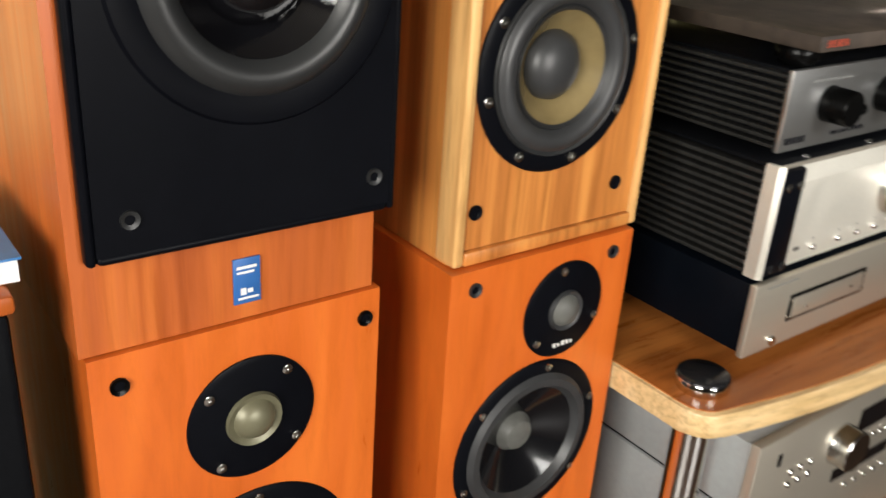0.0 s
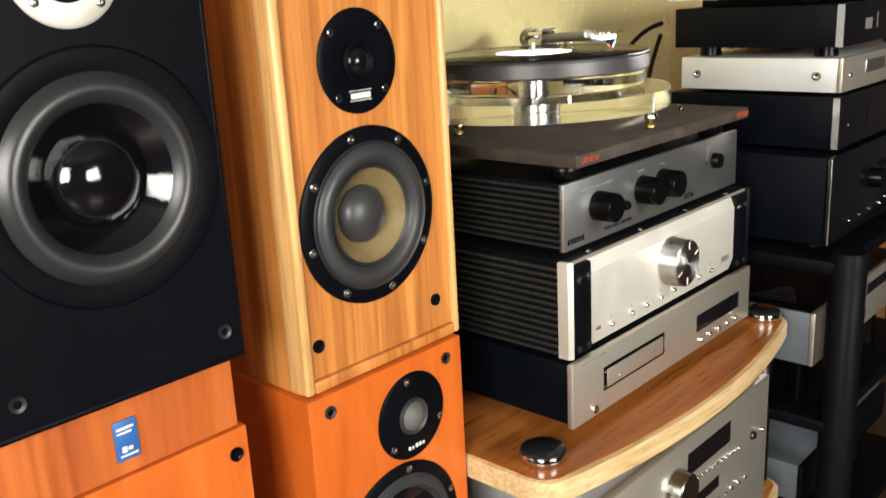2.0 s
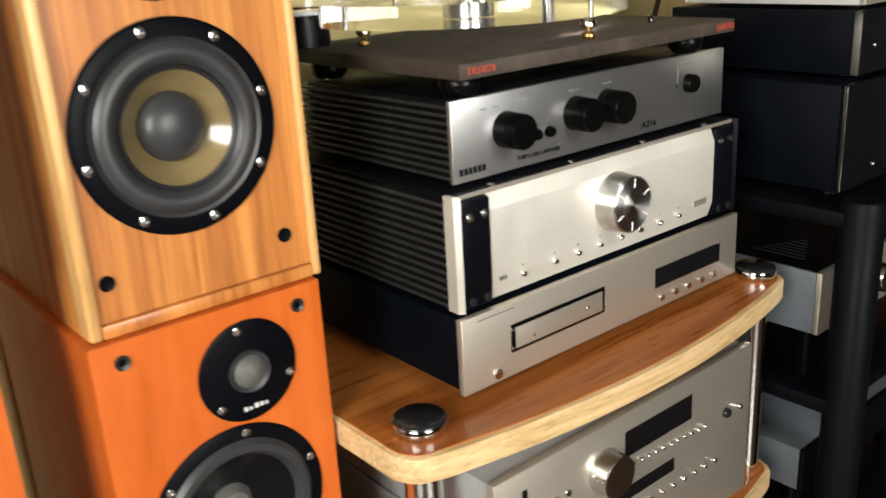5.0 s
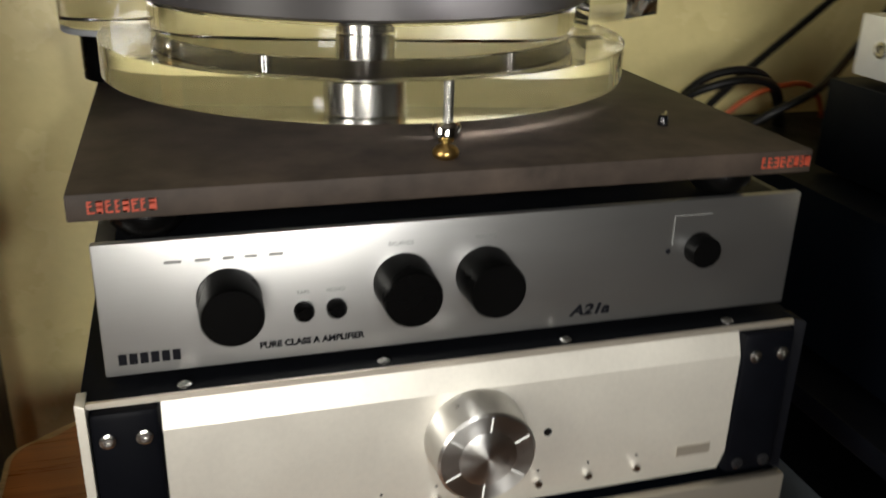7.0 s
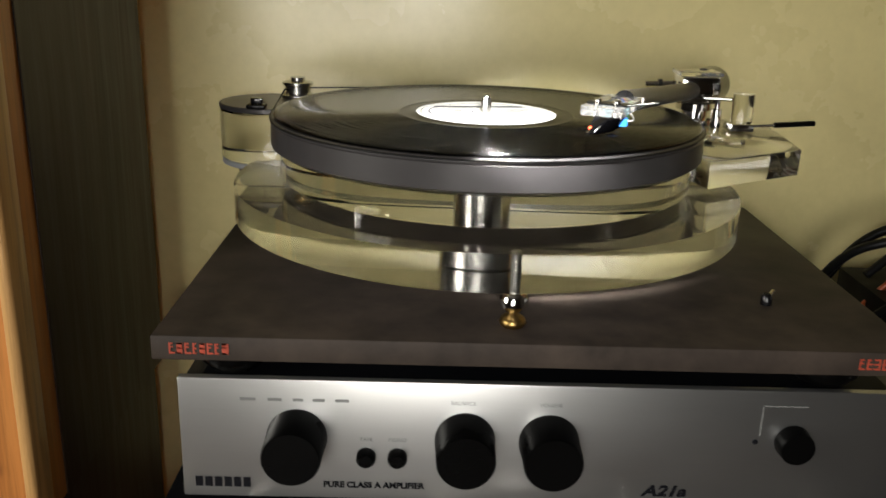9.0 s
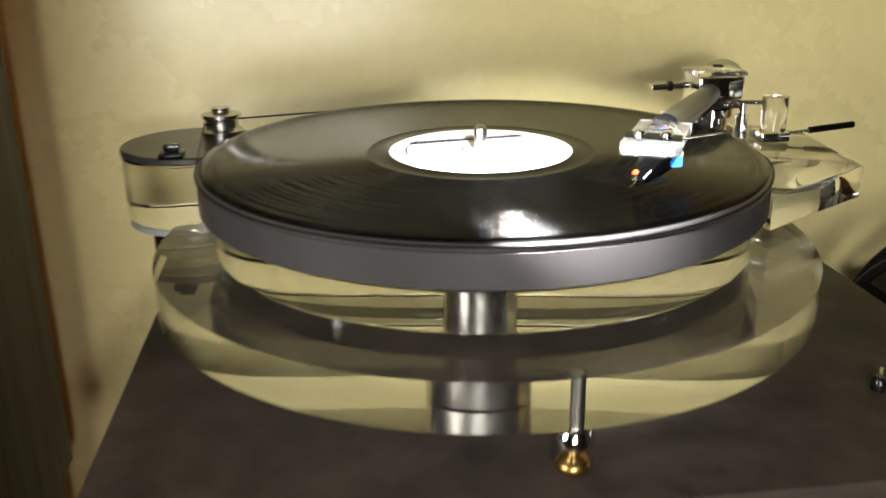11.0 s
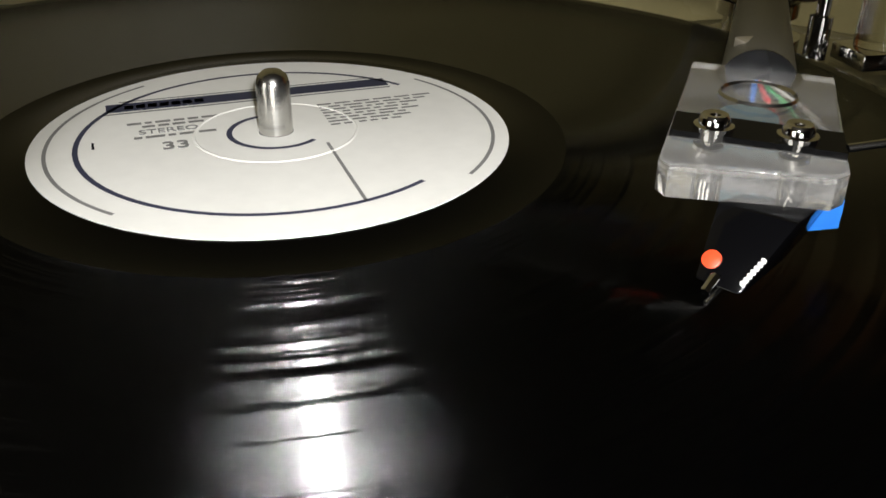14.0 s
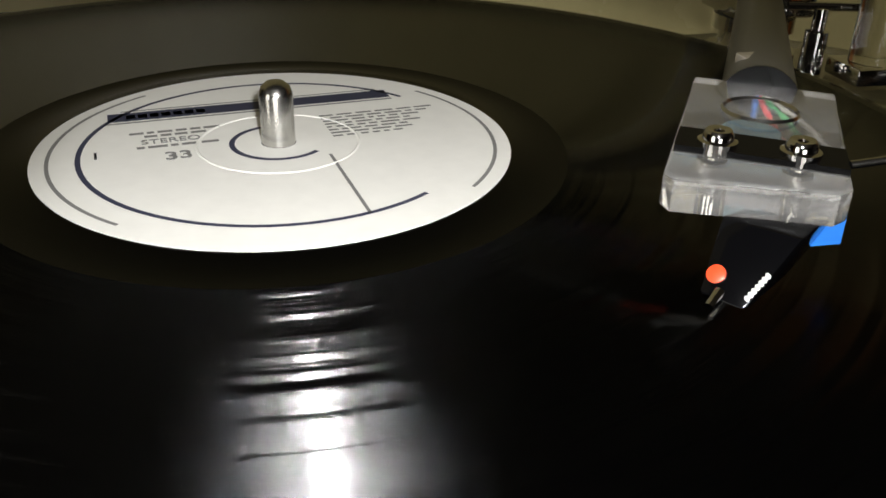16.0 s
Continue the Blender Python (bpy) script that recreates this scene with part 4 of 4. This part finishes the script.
def record():
    t = thing("vinyl_record", (CX, CY, TOPZ), "black twelve-inch vinyl record with cream paper label", "record")
    part("vinyl", lathe((CX, CY, TOPZ), [(0.062, -0.0003), (0.1460, -0.0003), (0.1475, 0.0001), (0.1490, 0.0), (0.1500, -0.0007), (0.1490, -0.0015), (0.004, -0.0016)], "z", 160), VINYL, t, "grooved black vinyl")
    part("runout", lathe((CX, CY, TOPZ), [(0.0040, -0.0002), (0.0500, -0.0002), (0.0505, -0.0005), (0.0600, -0.0005), (0.0620, -0.0003)], "z", 96), RUNOUT, t, "smooth run-out ring")
    lb = part("label", lathe((CX, CY, TOPZ), [(0.0037, 0.0), (0.0500, 0.0), (0.0500, -0.0002)], "z", 96), LABEL_PAPER, t, "cream paper label with dark print")
    part("embossed_ring", lathe((CX, CY, TOPZ), [(0.0168, 0.0), (0.0172, 0.0002), (0.0176, 0.0)], "z", 64), LABEL_PAPER, lb)

    def arc(r0, r1, a0, a1, mat, name="printed_line"):
        bm = bmesh.new()
        n = 60
        vs = []
        for i in range(n + 1):
            a = radians(a0 + (a1 - a0) * i / n)
            vs.append([bm.verts.new((CX + r * math.cos(a), CY + r * math.sin(a), TOPZ + 0.00006)) for r in (r0, r1)])
        for a, b in zip(vs, vs[1:]):
            bm.faces.new((a[0], b[0], b[1], a[1]))
        part(name, bm, mat, lb)

    # the print, turned as the record stands
    turn = radians(8)

    def bar(x0, x1, y0, y1, mat, name="printed_bar"):
        bm = bmesh.new()
        ca, sa = math.cos(turn), math.sin(turn)
        vs = [bm.verts.new((CX + x * ca - y * sa, CY + x * sa + y * ca, TOPZ + 0.00006)) for x, y in ((x0, y0), (x1, y0), (x1, y1), (x0, y1))]
        bm.faces.new(vs)
        part(name, bm, mat, lb)

    arc(0.0402, 0.0413, 40, 310, NAVY_INK)
    arc(0.0462, 0.0470, -40, 40, GREY_INK)
    arc(0.0462, 0.0470, 130, 230, GREY_INK)
    arc(0.0093, 0.0105, 70, 320, NAVY_INK)
    bar(-0.034, 0.032, 0.0222, 0.0278, NAVY_INK)
    bar(-0.035, 0.032, 0.0206, 0.0214, GREY_INK)
    bar(-0.031, 0.030, 0.0286, 0.0292, GREY_INK)
    for i in range(7):
        bar(-0.030 + i * 0.0026, -0.028 + i * 0.0026, 0.0236, 0.0262, WHITE_INK)
    random.seed(5)
    for i in range(8):
        x = 0.012
        while x < 0.036 - 0.001 * i:
            w = random.uniform(0.0012, 0.0045)
            bar(x, x + w, 0.0128 - i * 0.0019, 0.0137 - i * 0.0019, GREY_INK, "printed_word")
            x += w + 0.0009
    for y, x0, x1 in ((0.0128, -0.030, -0.014), (0.0105, -0.027, -0.017), (0.0040, -0.029, -0.013)):
        x = x0
        while x < x1:
            w = random.uniform(0.0015, 0.004)
            bar(x, x + w, y, y + 0.0013, GREY_INK, "printed_word")
            x += w + 0.0007
    m = Matrix.Translation((CX, CY, TOPZ + 0.0001)) @ Matrix.Rotation(turn, 4, "Z")
    lettering("33", 0.0058, m @ Matrix.Translation((-0.024, -0.0035, 0)), GREY_INK, lb, bold=0.0001)
    lettering("STEREO", 0.0036, m @ Matrix.Translation((-0.028, 0.0065, 0)), GREY_INK, lb)
    lettering("1", 0.0050, m @ Matrix.Translation((-0.0385, 0.001, 0)), DARK_INK, lb)
    bar(0.0085, 0.0092, -0.040, -0.010, GREY_INK)
    return t


record()


# ---- tonearm ----
def tonearm():
    px, py = 0.364, 0.295
    t = thing("tonearm", (px, py, 1.1405), "acrylic and chrome tonearm with black cartridge resting on the record", "tonearm")
    ax = Vector((0.2495, 0.1005, 0)) - Vector((px, py, 0))
    fwd = ax.normalized()
    side = Vector((-fwd.y, fwd.x, 0))  # to the camera's right as it looks along the arm

    def along(d, s, z):
        p = Vector((px, py, 0)) + fwd * d + side * s
        return (p.x, p.y, z)

    L = ax.length
    # headshell: a tapered acrylic plate
    def plate(cs, z0, z1, dz=0.0, bev=0.0006):
        bm = prism([along(d, s, 0)[:2] for d, s in cs], z0, z1, bev)
        for v in bm.verts:
            dd = (Vector((v.co.x, v.co.y, 0)) - Vector((px, py, 0))).dot(fwd)
            v.co.z += dz * (dd - L + 0.04)
        return bm

    hs = part("headshell", plate([(L - 0.046, -0.0128), (L - 0.045, 0.0134), (L - 0.0045, 0.0144), (L - 0.002, 0.0125), (L + 0.001, -0.012), (L - 0.001, -0.0138)], 1.1772, 1.1832, -0.06), CLOUDY, t, "scuffed clear acrylic headshell")
    for s in (-0.0065, 0.0065):
        sc = along(L - 0.012, s, 1.1812)
        part("screw", lathe(sc, [(0, 0.0026), (0.0008, 0.0026), (0.0009, 0.0036), (0.0021, 0.0038), (0.0025, 0.0032), (0.0026, 0.0022), (0.0033, 0.0020), (0.0033, 0.0)], "z", 20), CHROME, hs)
        part("bolt", lathe((sc[0], sc[1], 1.1755), [(0, -0.001), (0.0024, -0.001), (0.0024, 0.0015), (0.0012, 0.002), (0.0012, 0.0055)], "z", 16), CHROME, hs)
    part("clamp_strip", plate([(L - 0.0175, -0.0130), (L - 0.0165, 0.0136), (L - 0.0085, 0.0140), (L - 0.0095, -0.0132)], 1.1826, 1.1842, -0.06, 0.0), BLACK_PLASTIC, hs)
    # a small round spirit window in the headshell
    ring = along(L - 0.031, 0.0, 1.1829)
    part("round_inset", lathe(ring, [(0.0062, 0.0), (0.0066, 0.0005), (0.0070, 0.0)], "z", 32), STEEL, hs)
    part("inset_pad", lathe((*along(L - 0.026, -0.001, 0)[:2], 1.1766), [(0, 0), (0.005, 0), (0.005, -0.0012), (0, -0.0012)], "z", 24), plain("pale_blue_pad", (0.22, 0.42, 0.50), 0.5), hs)
    part("finger_lift", rod(along(L - 0.011, 0.014, 1.1822), along(L - 0.018, 0.032, 1.1850), 0.0007), STEEL, hs)
    # cartridge
    cz = 1.1752
    cf = (Matrix.Rotation(radians(-24), 3, "Z") @ fwd).normalized()
    cs = Vector((-cf.y, cf.x, 0))
    spot = Vector(along(L + 0.0068, -0.0026, 0)) + Vector((-0.0009, 0.0, 0))

    def along_body(d, s, z):
        p = spot + cf * (d - L - 0.0068) + cs * (s + 0.0026)
        return (p.x, p.y, z)

    bm = bmesh.new()
    prof = [(-0.016, cz), (-0.001, cz), (0.0092, cz - 0.0092), (0.0070, cz - 0.0097), (-0.006, cz - 0.0095), (-0.016, cz - 0.0072)]
    rows = []
    for s in (-0.0068, 0.0068):
        rows.append([bm.verts.new(along_body(L + 0.0005 + d, s * (0.55 if z < cz - 0.005 else 0.95), z)) for d, z in prof])
    bm.faces.new(rows[0])
    bm.faces.new(rows[1][::-1])
    for i in range(len(prof)):
        j = (i + 1) % len(prof)
        bm.faces.new((rows[0][i], rows[0][j], rows[1][j], rows[1][i]))
    bmesh.ops.bevel(bm, geom=list(bm.edges), offset=0.0006, segments=2, affect="EDGES", profile=0.5)
    ct = part("cartridge", bm, CARTRIDGE, t, "glossy black angular cartridge")
    nrm = (cf * 0.0098 + Vector((0, 0, 0.0092))).normalized()
    slope = (cf * 0.0092 + Vector((0, 0, -0.0098))).normalized()
    mm = Matrix((cs, -slope, cs.cross(-slope))).transposed()
    dot = Vector(along_body(L + 0.0068, -0.0026, cz - 0.0066)) + nrm * 0.0002
    part("red_spot", lathe(dot, [(0.0015, -0.0004), (0.0015, 0.0002), (0.0013, 0.0003), (0, 0.0003)], mm if mm.determinant() > 0 else -mm, 24), RED_DOT, ct, "orange-red dot")
    for i in range(7):
        w0 = Vector(along_body(L + 0.0052 + i * 0.00055, 0.0046 - i * 0.0002, cz - 0.0047 - i * 0.0005))
        part("maker_mark", box(w0.x - 0.00022, w0.x + 0.00022, w0.y - 0.0004, w0.y + 0.0004, w0.z - 0.0003, w0.z + 0.0003), WHITE_INK, ct)
    part("cantilever", rod(along_body(L + 0.002, 0, cz - 0.0092), along_body(L + 0.0125, 0, TOPZ + 0.0002), 0.0004), STEEL, ct)
    part("stylus_guard", rod(along_body(L + 0.0080, -0.001, cz - 0.0088), along_body(L + 0.0112, -0.001, cz - 0.0099), 0.0012, 0.0008), CHROME, ct)
    part("wire_tag", box(*sum(([c - 0.0035, c + 0.0035] for c in along(L - 0.011, 0.0105, 0)[:2]), []), 1.1690, 1.1740), BLUE_TAG, ct)
    for i, m in enumerate((WHITE_WIRE, GREEN_WIRE, RED_WIRE, BLUE_TAG)):
        s = 0.0095 - i * 0.004
        tube([along(L - 0.021, s * 0.6, 1.1715), along(L - 0.026, s + 0.003, 1.1690), along(L - 0.034, s + 0.004, 1.1705), along(L - 0.040, s * 0.5, 1.1745), along(L - 0.046, 0.0, 1.1765)], 0.0005, "wire", m, ct)
    # tube and pivot
    part("arm_tube", rod(along(L - 0.0455, 0, 1.1795), along(0.004, 0, 1.1690), 0.0075, 0.0068, 28), ARM_TUBE, t, "smoky grey arm tube")
    part("tube_end", rod(along(L - 0.0446, 0, 1.17955), along(L - 0.0454, 0, 1.1795), 0.0077, 0.0077, 28), BLACK_PLASTIC, t, "dark end ring of the tube")
    part("tube_label", box(0.2745, 0.2795, 0.1465, 0.1545, 1.1830, 1.1857, 0.0005), SILVER, t)
    part("pillar", lathe((px, py, 0), [(0.017, 1.1407), (0.017, 1.1452), (0.012, 1.1460), (0.012, 1.1520), (0.015, 1.1528), (0.015, 1.1580), (0, 1.1582)], "z", 36), CHROME, t, "chrome arm pillar")
    part("pivot_housing", box(px - 0.015, px + 0.017, py - 0.013, py + 0.016, 1.1584, 1.1810, 0.002), CHROME, t, "chrome pivot housing")
    part("pivot_cap", box(px - 0.017, px + 0.019, py - 0.014, py + 0.017, 1.1812, 1.1845, 0.001), ACRYLIC, t)
    part("counterweight", rod(along(-0.020, 0, 1.1685), along(-0.052, 0, 1.1680), 0.0165, 0.0165, 36), DARK_CHROME, t, "round counterweight")
    part("side_rod", rod((px - 0.016, py + 0.004, 1.1735), (px - 0.042, py + 0.004, 1.1725), 0.0024), CHROME, t)
    part("side_rod", rod((px - 0.028, py + 0.004, 1.1731), (px - 0.031, py + 0.004, 1.1730), 0.0036), DARK_CHROME, t)
    # lift pillar of clear acrylic with its lever
    lx, ly = px + 0.032, py - 0.030
    part("lift_base", box(lx - 0.012, lx + 0.008, ly - 0.010, ly + 0.010, 1.1407, 1.1470, 0.001), CHROME, t)
    part("lift_pillar", lathe((lx, ly, 0), [(0, 1.1472), (0.0085, 1.1472), (0.0085, 1.1700), (0, 1.1700)], "z", 28), ACRYLIC, t, "clear acrylic pillar")
    part("lift_rod", lathe((lx - 0.018, ly + 0.010, 0), [(0.0042, 1.1407), (0.0042, 1.1560), (0.0025, 1.1565), (0.0025, 1.1640), (0, 1.1642)], "z", 20), CHROME, t)
    part("lift_lever", rod((lx + 0.006, ly, 1.1440), (lx + 0.030, ly + 0.006, 1.1445), 0.0012), CHROME, t)
    part("lever_handle", rod((lx + 0.030, ly + 0.006, 1.1445), (lx + 0.066, ly + 0.014, 1.1455), 0.0023), BLACK_PLASTIC, t, "black lever handle")
    part("bias_rod", rod((px + 0.004, py - 0.014, 1.1640), (px + 0.030, py - 0.02, 1.1640), 0.0016), CHROME, t)
    return t


tonearm()


# ---- black rack and its components ----
def slab_component(name, label, category, x0, x1, y0, y1, z0, z1, side, front, edge=None, foot=0.0):
    t = thing(name, ((x0 + x1) / 2, (y0 + y1) / 2, z0 - foot), label, category)
    part("casing", box(x0 + 0.001, x1 - 0.001, y0 + 0.0085, y1, z0, z1 - 0.001, 0.001), side, t)
    part("front_panel", box(x0, x1, y0, y0 + 0.008, z0, z1, 0.0015), front, t)
    if edge:
        part("edge_strip", box(x0 - 0.001, x0 + 0.002, y0 - 0.001, y0 + 0.009, z0 + 0.001, z1 - 0.001), edge, t, "bright metal front edge")
    if foot:
        feet(t, x0 + 0.05, x1 - 0.05, y0 + 0.04, y1 - 0.04, z0 - foot, foot, 0.018)
    return t


def black_rack():
    t = thing("hifi_rack", (0.83, 0.1, 0), "black hi-fi rack with thick round posts and dark shelves", "rack")
    for z in (0.8269, 0.564, 0.3033):
        part("shelf", box(0.5335, 1.0551, -0.1171, 0.2983, z - 0.021, z, 0.004), BLACK_SATIN, t)
    for x in (0.5576, 1.0358):
        for y in (-0.1248, 0.2693):
            part("post", lathe((x, y, 0), [(0, 0.0), (0.027, 0.0), (0.027, 0.8375), (0.025, 0.8414), (0, 0.8414)], "z", 36), BLACK_STEEL, t, "thick black post")
    return t


black_rack()
c = slab_component("power_amplifier", "tall dark blue-black amplifier with thin bright front edge", "amplifier", 0.5654, 0.9875, -0.0881, 0.41, 0.8404, 0.9776, NAVY_STEEL, BLACK_GLOSS, None, 0.0135)
part("edge_strip", box(0.5644, 0.5663, -0.0891, -0.0876, 0.8423, 0.9757), STEEL, c)
for x in (0.746, 0.8426):
    knob("knob", x, -0.0886, 0.9167, 0.0165, 0.02, BLACK_PLASTIC, c)
for i in range(6):
    stud("stud", 0.6494 + i * 0.048, -0.0886, 0.8636, 0.003, 0.003, STEEL, c)
c = slab_component("preamplifier", "dark amplifier with bright metal front edge", "amplifier", 0.6011, 1.0165, -0.0804, 0.2017, 0.9834, 1.0636, NAVY_STEEL, BLACK_GLASS, STEEL, 0.0058)
stud("lamp", 0.6397, -0.0806, 1.0182, 0.003, 0.002, STEEL, c)
part("display", box(0.7267, 0.804, -0.0812, -0.0799, 1.0037, 1.0423), BLACK_GLASS, c)
c = slab_component("cd_player", "pale silver CD player in the black rack stack", "cd player", 0.6108, 1.0261, -0.0785, 0.1872, 1.0689, 1.121, WHITE_STEEL, SILVER, None, 0.0052)
part("tray_front", box(0.7074, 0.7943, -0.0806, -0.0783, 1.0906, 1.1099, 0.001), BRUSHED, c)
stud("button", 0.6397, -0.0787, 1.0935, 0.004, 0.003, CHROME, c)
for y in (-0.04, 0.158):
    part("side_screw", lathe((0.6116, y, 1.0935), [(0.007, 0), (0.007, -0.0015), (0.0045, -0.002), (0.003, -0.001), (0, -0.001)], "x", 24), STEEL, c)
c = slab_component("phono_stage", "flat black box on rubber feet above the silver player", "hifi component", 0.5992, 1.0165, -0.0785, 0.194, 1.137, 1.2003, BLACK_STEEL, BLACK_GLOSS, SIDE_GREY, 0.0156)
part("logo_mark", prism([(0.693, -0.0797), (0.722, -0.0797), (0.722, -0.079), (0.693, -0.079)], 1.1582, 1.1747), GREY_INK, c)
part("front_mark", box(0.746, 0.7479, -0.0796, -0.0787, 1.1582, 1.1824), GREY_INK, c)
p = thing("acrylic_shelf", (0.8136, 0.0568, 1.2003), "thin pale glass plate on a black support", "shelf plate")
part("support", box(0.6494, 0.9875, -0.0205, 0.1727, 1.2004, 1.2118, 0.002), BLACK_PLASTIC, p)
part("plate", box(0.6059, 1.0551, -0.0978, 0.2113, 1.212, 1.2169, 0.001), plain("pale_glass_edge", (0.62, 0.64, 0.58), 0.15, vary=0.05), p)
c = slab_component("tuner", "blue-grey sided component on the black rack's upper shelf", "hifi component", 0.548, 0.9682, -0.0843, 0.221, 0.6462, 0.7342, BLUE_GREY, SILVER, None, 0.0821)
knob("knob", 0.70, -0.0845, 0.690, 0.021, 0.02, STEEL, c)
part("display", box(0.7846, 0.9006, -0.085, -0.0838, 0.6994, 0.7187), BLACK_GLASS, c)
part("top_cover", box(0.5499, 0.9662, -0.0756, 0.22, 0.7343, 0.7356), BLACK_STEEL, c, "dark top cover with a triangle of vent slots")
for i in range(7):
    part("vent_slot", box(0.58 + 0.0116 * i, 0.5824 + 0.0116 * i, -0.001 - 0.041 * (1 - i / 7), -0.001 + 0.041 * (1 - i / 7), 0.7357, 0.7366), HEATSINK, c)
c = slab_component("hifi_component", "pale grey component low in the black rack", "hifi component", 0.5625, 0.9778, -0.0736, 0.221, 0.3903, 0.4579, BLUE_GREY, BLACK_STEEL, None, 0.0869)


def wooden_cabinet():
    t = thing("loudspeaker", (1.55, 0.3, 0), "teak-veneered loudspeaker standing against the wall", "loudspeaker")
    part("cabinet", box(1.32, 1.75, 0.16, 0.44, 0.0, 1.9, 0.003), WALNUT, t)


wooden_cabinet()

# ---- cables ----
g = "cables behind the turntable"
for i, (m, pts) in enumerate((
        (CABLE, [(0.49, 0.36, 0.885), (0.51, 0.34, 1.005), (0.55, 0.30, 1.04), (0.61, 0.30, 1.045), (0.67, 0.34, 1.015), (0.71, 0.40, 0.885)]),
        (CABLE, [(0.5, 0.38, 0.865), (0.53, 0.36, 1.015), (0.59, 0.33, 1.06), (0.66, 0.33, 1.035), (0.69, 0.38, 0.935)]),
        (CABLE, [(0.55, 0.32, 0.945), (0.58, 0.28, 1.005), (0.635, 0.26, 1.03), (0.69, 0.30, 1.045), (0.75, 0.33, 1.085), (0.81, 0.34, 1.145)]),
        (CABLE, [(0.57, 0.36, 0.985), (0.63, 0.37, 1.035), (0.71, 0.38, 1.085), (0.79, 0.38, 1.155), (0.85, 0.36, 1.165)]),
        (ORANGE_CABLE, [(0.55, 0.35, 0.935), (0.6, 0.34, 1.015), (0.66, 0.33, 1.03), (0.73, 0.36, 1.025), (0.77, 0.40, 0.935)]))):
    tagged(tube(pts, 0.0045 if m is CABLE else 0.003, "cable", m), "loose black cable looping behind the rack" if m is CABLE else "orange cable behind the rack", "cable", g)
